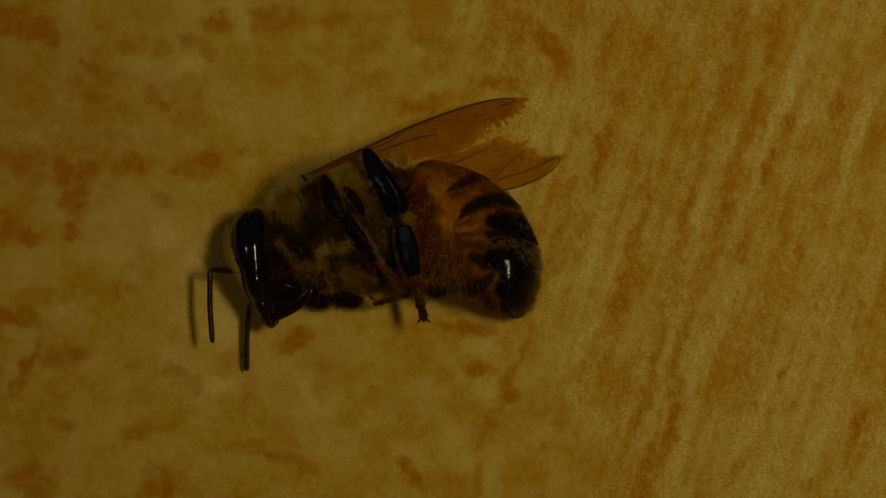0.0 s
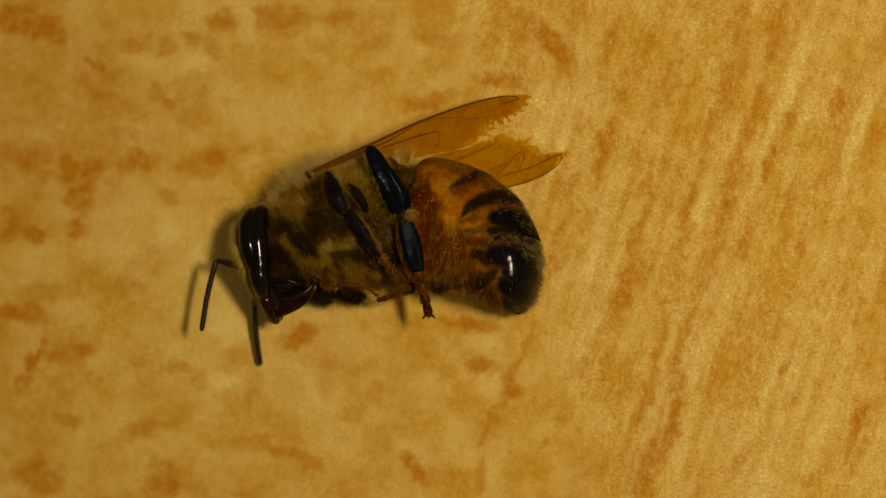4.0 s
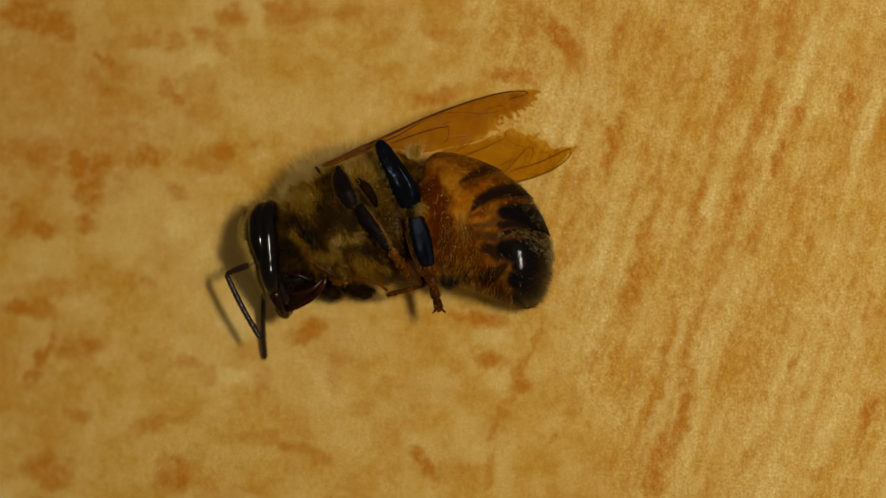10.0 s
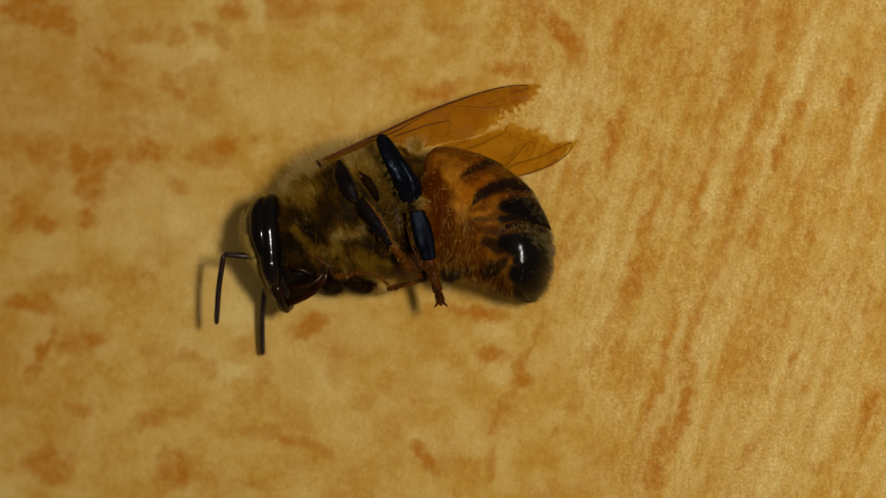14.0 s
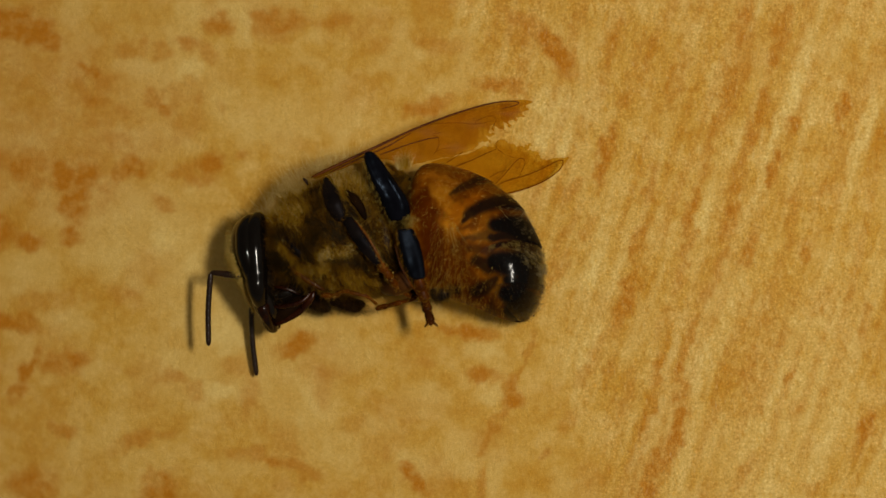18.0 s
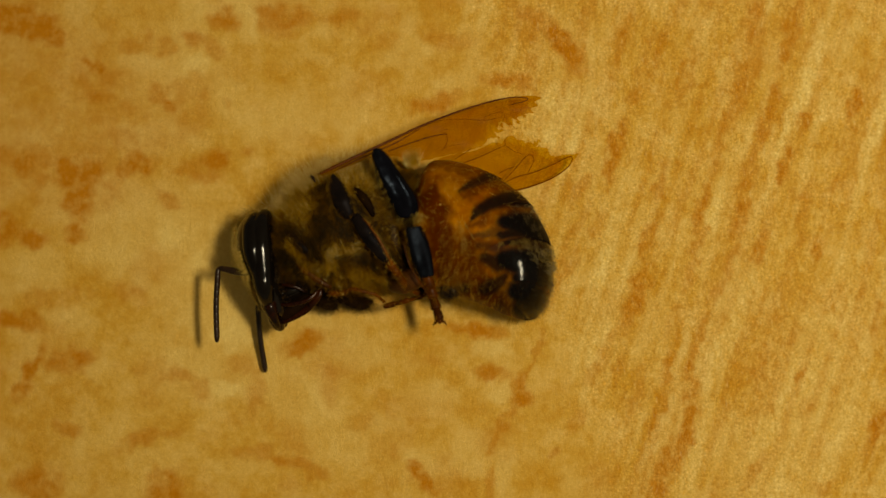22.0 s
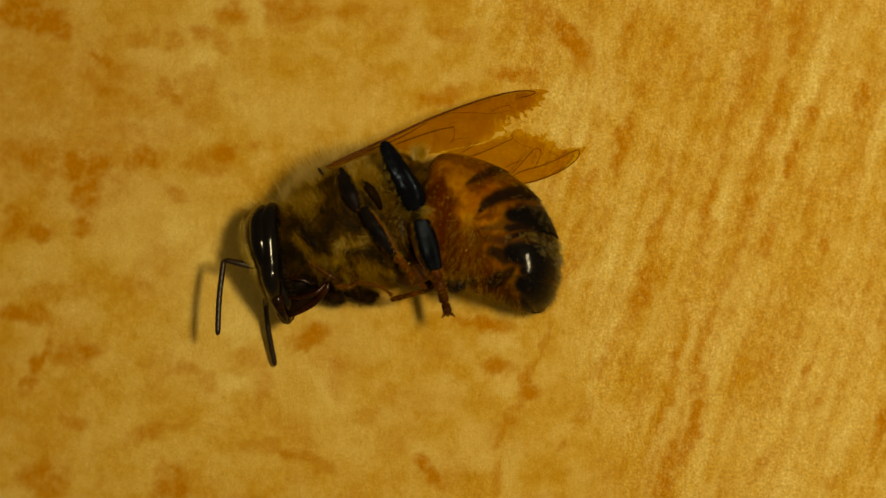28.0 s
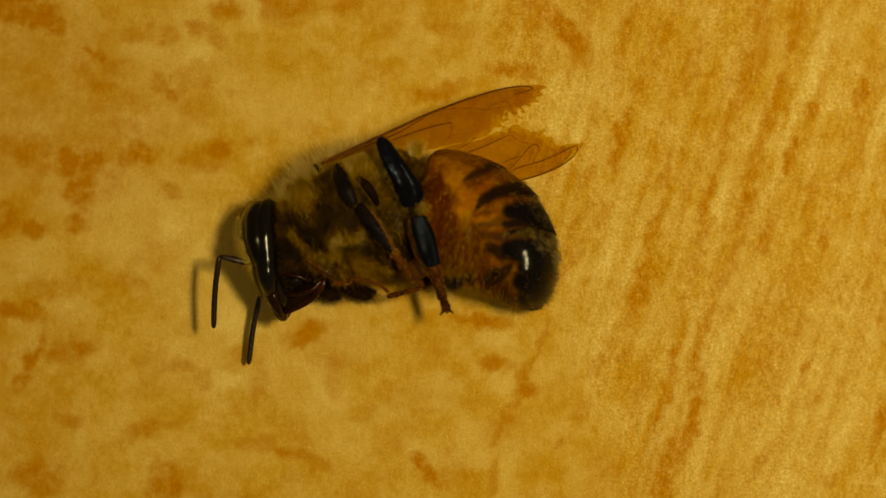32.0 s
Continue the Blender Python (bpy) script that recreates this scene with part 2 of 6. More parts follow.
OLIVE_HAIR = hair_material("olive_hair", (0.15, 0.070, 0.002), (0.54, 0.30, 0.024))
GOLD_HAIR = hair_material("golden_hair", (0.16, 0.066, 0.002), (0.66, 0.34, 0.024))
DARK_HAIR = hair_material("dark_hair", (0.006, 0.004, 0.003), (0.022, 0.013, 0.006))
STRAW_HAIR = hair_material("straw_hair", (0.30, 0.18, 0.02), (0.60, 0.42, 0.09))
FUR = fur_material()
AMBER = chitin("amber_chitin", (0.05, 0.013, 0.001), (0.24, 0.072, 0.003), 0.40, gloss=0.12)
TONGUE = chitin("red_brown_mouthparts", (0.009, 0.002, 0.0006), (0.042, 0.008, 0.0006), 0.26, gloss=0.18, dent=2.0)
GREY_HAIR = hair_material("grey_hair", (0.08, 0.055, 0.02), (0.46, 0.36, 0.17))

# ---------------------------------------------------------------- building helpers (millimetres)
rng = np.random.default_rng(7)
ORIGIN = {}


def v3(p):
    return np.asarray(p, float)


def mesh_from(name, verts, faces, material, smooth=True, attrs=None):
    me = bpy.data.meshes.new(name)
    me.from_pydata((np.asarray(verts, float) * MM).tolist(), [], [list(map(int, f)) for f in faces])
    if smooth:
        me.polygons.foreach_set("use_smooth", np.ones(len(me.polygons), bool))
    for key, value in (attrs or {}).items():
        me.attributes.new(key, "FLOAT", "POINT").data.foreach_set("value", np.asarray(value, np.float32))
    me.materials.append(material)
    me.update()
    return me


def part(name, shape, material, parent, label="", origin=None, attrs=None, kind=""):
    """Links verts and faces, given in the world's millimetres, as one mesh under a thing or a part."""
    verts, faces = shape[0], shape[1]
    at = v3(origin) if origin is not None else ORIGIN[parent]
    ob = new(name, mesh_from(name, np.asarray(verts) - at, faces, material, attrs=attrs))
    ob.parent = parent
    ob.location = (at - ORIGIN[parent]) * MM
    ORIGIN[ob] = at
    return tagged(ob, label, kind=kind)


def joined(*shapes):
    verts, faces, base = [], [], 0
    for v, f in shapes:
        verts.append(np.asarray(v))
        faces += [[i + base for i in face] for face in f]
        base += len(v)
    return np.concatenate(verts), faces


def spline(points, count):
    """A smooth line through the points, evenly stepped in their parameter."""
    p = np.asarray(points, float)
    p = np.vstack([2 * p[0] - p[1], p, 2 * p[-1] - p[-2]])
    out = []
    for u in np.linspace(0, len(p) - 3 - 1e-9, count):
        i, t = int(u), u - int(u)
        a, b, c, d = p[i:i + 4]
        out.append(0.5 * (2 * b + (c - a) * t + (2 * a - 5 * b + 4 * c - d) * t * t + (3 * b - a - 3 * c + d) * t ** 3))
    return np.array(out)


def tube(points, radii, flat=1.0, sides=12, count=24, wobble=0.0, blunt=0.0, square=1.0, roll=0.0):
    """A limb along a smooth line: radii across, flat times that towards the viewer's side; both ends rounded."""
    line = spline(points, count)
    rad = np.interp(np.linspace(0, 1, count), np.linspace(0, 1, len(radii)), radii)
    ends = np.clip(np.minimum(np.arange(count), np.arange(count)[::-1]) / max(2.0, count * (0.11 - 0.06 * blunt)), 0, 1)
    step = np.gradient(line, axis=0)
    step /= np.linalg.norm(step, axis=1)[:, None]
    verts = []
    for c, t, r, e in zip(line, step, rad, ends):
        r = r * (0.30 + 0.45 * blunt + (0.70 - 0.45 * blunt) * math.sqrt(1 - (1 - e) ** 2)) * (1 + wobble * rng.normal())
        n = np.cross(t, (0, 0, 1.0))
        n = n / np.linalg.norm(n) if np.linalg.norm(n) > 1e-3 else v3((1, 0, 0))
        b = np.cross(n, t)
        n, b = n * math.cos(radians(roll)) - b * math.sin(radians(roll)), b * math.cos(radians(roll)) + n * math.sin(radians(roll))
        for k in range(sides):
            a = 2 * math.pi * k / sides
            ca, sa = math.cos(a), math.sin(a)
            verts.append(c + n * r * math.copysign(abs(ca) ** square, ca) + b * r * flat * math.copysign(abs(sa) ** square, sa))
    faces = [[i * sides + k, i * sides + (k + 1) % sides, (i + 1) * sides + (k + 1) % sides, (i + 1) * sides + k] for i in range(count - 1) for k in range(sides)]
    verts += [line[0] - step[0] * rad[0] * 0.3, line[-1] + step[-1] * rad[-1] * 0.3]
    n = len(verts)
    faces += [[n - 2, (k + 1) % sides, k] for k in range(sides)]
    faces += [[n - 1, (count - 1) * sides + k, (count - 1) * sides + (k + 1) % sides] for k in range(sides)]
    return np.array(verts), faces


def swollen(centre, balls, rings=40, sectors=56, k=2.6, ruffle=0.0):
    """One skin round several merged ellipsoids (centre, radii, turn in the table's plane)."""
    c0 = v3(centre)
    th = np.linspace(0.02, math.pi - 0.02, rings)
    ph = np.linspace(0, 2 * math.pi, sectors, endpoint=False)
    T, P = np.meshgrid(th, ph, indexing="ij")
    way = np.stack([np.sin(T) * np.cos(P), np.sin(T) * np.sin(P), np.cos(T)], -1).reshape(-1, 3)
    reach = np.linspace(0.05, 6.0, 160)
    field = np.zeros((len(way), len(reach)))
    for at, radii, turn in balls:
        a = radians(turn)
        rot = np.array([[math.cos(a), math.sin(a), 0], [-math.sin(a), math.cos(a), 0], [0, 0, 1]])
        q = (c0 + way[:, None, :] * reach[None, :, None] - v3(at)) @ rot.T / v3(radii)
        field += np.exp(k * (1 - (q ** 2).sum(-1)))
    inside = field >= 1
    last = len(reach) - 1 - inside[:, ::-1].argmax(1)
    last = np.clip(last, 0, len(reach) - 2)
    f0, f1 = field[np.arange(len(way)), last], field[np.arange(len(way)), last + 1]
    r = reach[last] + (reach[1] - reach[0]) * np.clip((np.log(f0)) / np.maximum(np.log(f0) - np.log(f1), 1e-6), 0, 1)
    if ruffle:
        r *= 1 + ruffle * np.array([noise.noise(Vector(w * 6)) for w in way])
    verts = np.vstack([c0 + way * r[:, None]])
    faces = [[i * sectors + j, (i + 1) * sectors + j, (i + 1) * sectors + (j + 1) % sectors, i * sectors + (j + 1) % sectors] for i in range(rings - 1) for j in range(sectors)]
    faces += [[j for j in range(sectors)], [(rings - 1) * sectors + j for j in range(sectors)][::-1]]
    return verts, faces


def scattered(shape, count, keep=None):
    """Random roots on a skin, with the skin's normals; keep gives each place its chance."""
    verts, faces = np.asarray(shape[0]), shape[1]
    tris = np.array([(f[0], f[i], f[i + 1]) for f in faces if len(f) < 6 for i in range(1, len(f) - 1)])
    a, b, c = verts[tris[:, 0]], verts[tris[:, 1]], verts[tris[:, 2]]
    n = np.cross(b - a, c - a)
    size = np.linalg.norm(n, axis=1) + 1e-12
    pick = rng.choice(len(tris), count, p=size / size.sum())
    u, w = rng.random((2, count))
    flip = u + w > 1
    u[flip], w[flip] = 1 - u[flip], 1 - w[flip]
    p = a[pick] + u[:, None] * (b - a)[pick] + w[:, None] * (c - a)[pick]
    d = n[pick] / size[pick][:, None]
    d *= np.sign(((p - verts.mean(0)) * d).sum(1))[:, None]
    if keep is not None:
        ok = rng.random(count) < keep(p)
        p, d = p[ok], d[ok]
    return p, d


def hairs(roots, ways, length, thick=0.013, lean=(0, 0, 0), stray=0.35, curl=0.25, swirl=0.0):
    """Fine tapered, slightly bent hairs in one mesh."""
    n = len(roots)
    length = np.asarray(length) * rng.uniform(0.6, 1.2, n)
    way = ways + v3(lean) + rng.normal(0, stray, (n, 3))
    if swirl:  # neighbouring hairs lie the same way
        way += swirl * np.stack([lattice(roots[:, 0] * 1.7 + k * 9, (roots[:, 1] + 0.6 * roots[:, 2]) * 1.7, 300 + k) - 0.5 for k in range(3)], -1) * (2, 2, 1)
    way /= np.linalg.norm(way, axis=1)[:, None]
    bend = rng.normal(0, curl, (n, 3)) + v3(lean) * 0.4
    side = np.cross(way, rng.normal(0, 1, (n, 3)))
    side /= np.linalg.norm(side, axis=1)[:, None]
    other = np.cross(way, side)
    mid = roots + way * (length * 0.55)[:, None]
    tip = roots + (way + bend) * length[:, None]
    tip[:, 2] = np.maximum(tip[:, 2], 0.03)
    mid[:, 2] = np.maximum(mid[:, 2], 0.03)
    verts = np.zeros((n, 7, 3))
    for k in range(3):
        a = 2 * math.pi * k / 3
        off = side * math.cos(a) + other * math.sin(a)
        verts[:, k] = roots - way * 0.03 + off * thick
        verts[:, 3 + k] = mid + off * thick * 0.75
    verts[:, 6] = tip
    pattern = [(0, 1, 4, 3), (1, 2, 5, 4), (2, 0, 3, 5), (3, 4, 6), (4, 5, 6), (5, 3, 6)]
    faces = [[7 * i + j for j in f] for i in range(n) for f in pattern]
    return verts.reshape(-1, 3), faces


# ---------------------------------------------------------------- the table
def lattice(x, y, seed):
    """Smooth value noise of unit cells, 0 to 1."""
    table = np.random.default_rng(seed).random((256, 256))
    i, j = np.floor(x).astype(int), np.floor(y).astype(int)
    u, w = x - i, y - j
    u, w = u * u * (3 - 2 * u), w * w * (3 - 2 * w)
    g = lambda a, b: table[a % 256, b % 256]
    return (g(i, j) * (1 - u) + g(i + 1, j) * u) * (1 - w) + (g(i, j + 1) * (1 - u) + g(i + 1, j + 1) * u) * w


def layered(x, y, seed, octaves=3):
    return sum(lattice(x * 2 ** o, y * 2 ** o, seed + o) / 2 ** o for o in range(octaves)) / sum(0.5 ** o for o in range(octaves))


def build_table():
    def steps(inner, outer):
        fine = np.arange(-inner, inner + 0.05, 0.1)
        far = inner + np.cumsum(np.geomspace(0.3, outer / 6, 22))
        far = far * 1.0
        far[-1] = max(outer, far[-1])
        return np.concatenate([-far[::-1], fine, far])

    xs, ys = steps(20.0, 600.0), steps(12.0, 400.0)
    X, Y = np.meshgrid(xs, ys, indexing="ij")
    wx = X + 0.35 * (layered(X * 1.1, Y * 1.1, 5) - 0.5) + 0.42 * (layered(X * 3.5, Y * 3.5, 9) - 0.5)
    wy = Y + 0.35 * (layered(X * 1.1, Y * 1.1, 15) - 0.5) + 0.42 * (layered(X * 3.5, Y * 3.5, 19) - 0.5)
    stain_dimming, streak, light = (np.zeros_like(X) for _ in range(3))

    def blot(field, x, y, long, wide, turn, deep):
        a = radians(turn)
        u = ((wx - x) * math.cos(a) + (wy - y) * math.sin(a)) / long
        w = (-(wx - x) * math.sin(a) + (wy - y) * math.cos(a)) / wide
        d = np.sqrt(u * u + w * w)
        fade = np.clip((1.75 - d) / 1.1, 0, 1)
        np.maximum(field, min(1.35 * deep, 1) * fade * fade * (3 - 2 * fade), out=field)

    # brown flecks of the print
    blot(stain_dimming, -15.39, 8.81, 1.23, 0.60, -10, 0.85)
    blot(stain_dimming, -14.43, 8.38, 0.63, 0.36, -25, 0.85)
    blot(stain_dimming, -12.68, 7.24, 0.40, 0.18, -15, 0.75)
    blot(stain_dimming, -13.57, 7.54, 0.40, 0.16, -30, 0.35)
    blot(stain_dimming, -11.34, 7.85, 0.56, 0.24, 15, 0.4)
    blot(stain_dimming, -10.77, 8.04, 0.32, 0.28, 60, 0.45)
    blot(stain_dimming, -10.01, 7.73, 0.36, 0.32, 0, 0.4)
    blot(stain_dimming, -7.87, 8.74, 0.44, 0.40, -10, 0.6)
    blot(stain_dimming, -9.02, 8.07, 0.40, 0.24, -10, 0.55)
    blot(stain_dimming, -8.25, 7.65, 0.48, 0.18, -35, 0.4)
    blot(stain_dimming, -5.69, 8.76, 0.83, 0.44, 5, 0.6)
    blot(stain_dimming, -6.41, 8.87, 0.30, 0.30, 0, 0.5)
    blot(stain_dimming, -5.69, 8.15, 0.50, 0.20, -5, 0.35)
    blot(stain_dimming, -10.29, 6.00, 0.44, 0.28, -50, 0.55)
    blot(stain_dimming, -9.93, 5.59, 0.20, 0.20, 0, 0.65)
    blot(stain_dimming, -11.45, 5.75, 0.32, 0.20, 0, 0.4)
    blot(stain_dimming, -10.86, 5.09, 0.32, 0.28, 90, 0.35)
    blot(stain_dimming, -13.79, 6.77, 1.09, 0.44, 0, 0.2)
    blot(stain_dimming, -7.77, 5.66, 0.18, 0.16, 0, 0.3)
    blot(stain_dimming, -11.25, 3.67, 0.63, 0.32, 0, 0.45)
    blot(stain_dimming, -10.87, 3.43, 0.34, 0.28, 0, 0.55)
    blot(stain_dimming, -8.41, 3.75, 0.50, 0.28, 10, 0.5)
    blot(stain_dimming, -9.04, 3.41, 0.79, 0.32, 10, 0.4)
    blot(stain_dimming, -7.05, 4.00, 0.28, 0.18, 0, 0.45)
    blot(stain_dimming, -15.20, 3.40, 0.52, 0.20, 75, 0.5)
    blot(stain_dimming, -13.97, 3.29, 0.67, 0.32, 70, 0.4)
    blot(stain_dimming, -13.05, 3.12, 0.75, 0.52, 75, 0.6)
    blot(stain_dimming, -13.38, 2.01, 0.60, 0.48, 80, 0.5)
    blot(stain_dimming, -13.55, 0.99, 0.36, 0.30, 0, 0.75)
    blot(stain_dimming, -15.96, 1.49, 0.48, 0.24, -30, 0.6)
    blot(stain_dimming, -15.27, 1.02, 0.60, 0.24, -15, 0.8)
    blot(stain_dimming, -16.32, 0.80, 0.30, 0.20, 0, 0.4)
    blot(stain_dimming, -9.98, 2.28, 0.44, 0.18, -20, 0.4)
    blot(stain_dimming, -11.37, -1.12, 0.69, 0.26, -30, 0.3)
    blot(stain_dimming, -15.75, -2.15, 0.95, 0.30, -5, 0.6)
    blot(stain_dimming, -13.78, -3.47, 0.83, 0.32, 10, 0.65)
    blot(stain_dimming, -13.72, -3.82, 0.52, 0.18, 0, 0.45)
    blot(stain_dimming, -15.20, -3.99, 0.91, 0.22, 66, 0.75)
    blot(stain_dimming, -15.59, -4.76, 0.40, 0.26, 60, 0.6)
    blot(stain_dimming, -9.69, -4.06, 0.50, 0.24, -10, 0.45)
    blot(stain_dimming, -8.91, -4.50, 0.40, 0.26, -40, 0.35)
    blot(stain_dimming, -10.64, -3.86, 0.63, 0.40, 0, 0.2)
    blot(stain_dimming, -13.94, -6.06, 0.56, 0.24, -15, 0.5)
    blot(stain_dimming, -10.90, -6.33, 0.56, 0.24, 20, 0.55)
    blot(stain_dimming, -9.97, -6.20, 0.44, 0.16, 0, 0.3)
    blot(stain_dimming, -11.66, -6.73, 0.44, 0.16, 20, 0.25)
    blot(stain_dimming, -15.02, -8.12, 0.79, 0.67, 0, 0.6)
    blot(stain_dimming, -14.48, -7.58, 0.40, 0.32, 0, 0.3)
    blot(stain_dimming, -10.27, -8.26, 0.56, 0.56, 0, 0.65)
    blot(stain_dimming, -10.61, -7.69, 0.28, 0.20, 90, 0.4)
    blot(stain_dimming, -6.76, -4.49, 0.79, 0.28, 85, 0.35)
    blot(stain_dimming, -7.28, -3.64, 0.40, 0.28, 0, 0.3)
    blot(stain_dimming, -6.98, -6.77, 0.60, 0.22, 0, 0.3)
    blot(stain_dimming, -5.42, -7.15, 0.91, 0.16, -15, 0.42)
    blot(stain_dimming, -4.56, -7.46, 0.40, 0.18, -15, 0.4)
    blot(stain_dimming, -5.06, -2.82, 0.67, 0.34, 20, 0.7)
    blot(stain_dimming, -5.31, -3.15, 0.40, 0.22, 30, 0.5)
    blot(stain_dimming, -4.08, -4.42, 0.56, 0.24, 85, 0.35)
    blot(stain_dimming, -2.95, -5.62, 0.50, 0.28, 0, 0.2)
    blot(stain_dimming, -1.02, -7.39, 0.36, 0.18, -45, 0.7)
    blot(stain_dimming, -0.60, -7.81, 0.40, 0.22, -45, 0.65)
    blot(stain_dimming, -1.73, -6.71, 0.22, 0.14, -50, 0.35)
    blot(stain_dimming, 1.27, -2.40, 0.83, 0.24, -5, 0.75)
    blot(stain_dimming, 0.47, -2.32, 0.30, 0.14, 0, 0.4)
    blot(stain_dimming, 1.63, -3.95, 0.44, 0.16, -10, 0.6)
    blot(stain_dimming, 2.73, -4.14, 0.30, 0.26, 60, 0.6)
    blot(stain_dimming, 2.93, -4.69, 0.34, 0.22, 0, 0.7)
    blot(stain_dimming, 2.21, -3.88, 0.52, 0.10, -10, 0.4)
    blot(stain_dimming, -0.30, -3.50, 0.30, 0.22, 0, 0.25)
    blot(stain_dimming, 4.00, -6.63, 0.22, 0.12, 30, 0.5)
    blot(stain_dimming, -0.18, 5.60, 0.67, 0.28, 20, 0.6)
    blot(stain_dimming, 0.17, 5.86, 0.50, 0.18, 10, 0.45)
    blot(stain_dimming, -0.78, 5.45, 0.24, 0.18, 0, 0.6)
    blot(stain_dimming, 2.44, 6.42, 0.71, 0.18, 0, 0.6)
    blot(stain_dimming, 2.86, 6.19, 0.50, 0.18, -20, 0.45)
    blot(stain_dimming, 1.70, 6.53, 0.30, 0.14, 0, 0.3)
    blot(stain_dimming, 4.39, 7.57, 0.91, 0.32, -52, 0.85)
    blot(stain_dimming, 4.73, 7.07, 0.36, 0.26, -40, 0.5)
    blot(stain_dimming, 3.34, 8.48, 0.79, 0.28, -35, 0.45)
    blot(stain_dimming, 3.04, 7.99, 0.40, 0.32, 0, 0.3)
    blot(stain_dimming, 0.34, 7.78, 0.79, 0.26, 0, 0.28)
    blot(stain_dimming, -2.71, 8.30, 0.40, 0.22, 0, 0.22)
    blot(stain_dimming, -1.89, 7.94, 0.44, 0.24, 0, 0.22)
    blot(stain_dimming, -3.52, 8.71, 0.50, 0.18, 0, 0.28)
    blot(stain_dimming, -2.71, 6.20, 0.67, 0.56, 0, 0.15)
    blot(stain_dimming, -1.72, -1.21, 1.19, 0.50, 10, 0.12)
    blot(stain_dimming, -3.97, -3.02, 0.60, 0.24, 0, 0.2)
    # next two: broad dimming towards the left edge, painted in with brown print
    blot(stain_dimming, -15.4, 5.4, 4.6, 3.4, -8, 0.32)
    blot(stain_dimming, -15.5, -4.5, 2.0, 3.4, 0, 0.14)
    blot(stain_dimming, -15.47, 3.47, 0.44, 0.30, 80, 0.7)
    blot(stain_dimming, -13.76, 3.29, 0.44, 0.44, 90, 0.8)
    blot(stain_dimming, -12.95, 3.20, 0.44, 0.44, 90, 0.95)
    blot(stain_dimming, -14.49, 3.19, 0.48, 0.51, 90, 0.5)
    blot(stain_dimming, -13.51, 2.22, 0.48, 0.40, 80, 0.72)
    blot(stain_dimming, -11.04, 3.51, 0.40, 0.26, 0, 0.8)
    blot(stain_dimming, -11.50, 3.35, 0.48, 0.26, 0, 0.5)
    blot(stain_dimming, -8.30, 3.65, 0.44, 0.32, 20, 0.75)
    blot(stain_dimming, -8.62, 3.18, 0.67, 0.24, 5, 0.5)
    blot(stain_dimming, -9.25, 3.41, 0.32, 0.28, 0, 0.4)
    blot(stain_dimming, -7.09, 4.00, 0.24, 0.18, 0, 0.4)
    blot(stain_dimming, -9.92, 2.32, 0.30, 0.18, -20, 0.5)
    blot(stain_dimming, -15.96, 1.41, 0.44, 0.28, -15, 0.9)
    blot(stain_dimming, -15.27, 0.96, 0.51, 0.26, -30, 0.95)
    blot(stain_dimming, -16.22, 0.84, 0.28, 0.24, 0, 0.6)
    blot(stain_dimming, -13.51, 1.01, 0.36, 0.28, 0, 0.95)
    blot(stain_dimming, -13.16, 2.57, 0.20, 0.28, 0, 0.6)
    # darker dashes among the straight grain
    blot(streak, 3.41, -2.89, 0.56, 0.08, 68, 0.5)
    blot(streak, 3.11, -3.68, 0.48, 0.08, 66, 0.5)
    blot(streak, 2.61, -5.07, 0.52, 0.12, 66, 0.5)
    blot(streak, 2.25, -5.66, 0.40, 0.14, 65, 0.55)
    blot(streak, 1.96, -6.36, 0.48, 0.12, 72, 0.5)
    blot(streak, 1.72, -7.75, 0.52, 0.14, 80, 0.55)
    blot(streak, 1.58, -8.31, 0.24, 0.12, 80, 0.5)
    blot(streak, 6.10, 3.81, 0.95, 0.20, 75, 0.85)
    blot(streak, 6.26, 4.30, 0.44, 0.16, 75, 0.6)
    blot(streak, 6.79, 5.66, 0.44, 0.14, 70, 0.45)
    blot(streak, 4.91, 2.64, 0.44, 0.16, 45, 0.45)
    blot(streak, 4.81, 1.26, 0.71, 0.16, 60, 0.35)
    blot(streak, 5.50, 1.20, 0.48, 0.14, 55, 0.35)
    blot(streak, 6.97, -1.05, 0.83, 0.24, 72, 0.9)
    blot(streak, 6.64, -1.69, 0.67, 0.20, 70, 0.6)
    blot(streak, 7.31, 0.95, 0.71, 0.16, 72, 0.6)
    blot(streak, 7.67, 2.52, 0.44, 0.16, 70, 0.5)
    blot(streak, 7.86, 3.10, 0.44, 0.16, 75, 0.4)
    blot(streak, 9.13, 1.63, 0.83, 0.18, 78, 0.6)
    blot(streak, 8.95, 0.71, 0.52, 0.14, 75, 0.5)
    blot(streak, 8.73, -0.42, 0.63, 0.18, 75, 0.4)
    blot(streak, 10.40, 5.77, 1.03, 0.24, 70, 0.5)
    blot(streak, 10.79, 6.78, 0.71, 0.28, 70, 0.45)
    blot(streak, 11.08, 8.13, 0.87, 0.24, 80, 0.45)
    blot(streak, 9.91, 5.00, 0.52, 0.16, 65, 0.4)
    blot(streak, 11.49, 5.40, 0.79, 0.18, 70, 0.7)
    blot(streak, 11.16, 4.24, 0.63, 0.18, 75, 0.6)
    blot(streak, 12.17, 7.72, 0.99, 0.26, 72, 0.6)
    blot(streak, 12.42, 8.45, 0.48, 0.24, 70, 0.5)
    blot(streak, 12.05, 3.36, 0.63, 0.18, 80, 0.7)
    blot(streak, 12.70, 4.90, 0.30, 0.18, 40, 0.6)
    blot(streak, 12.60, 1.90, 0.63, 0.14, 75, 0.45)
    blot(streak, 14.32, 5.37, 0.54, 0.14, 75, 0.6)
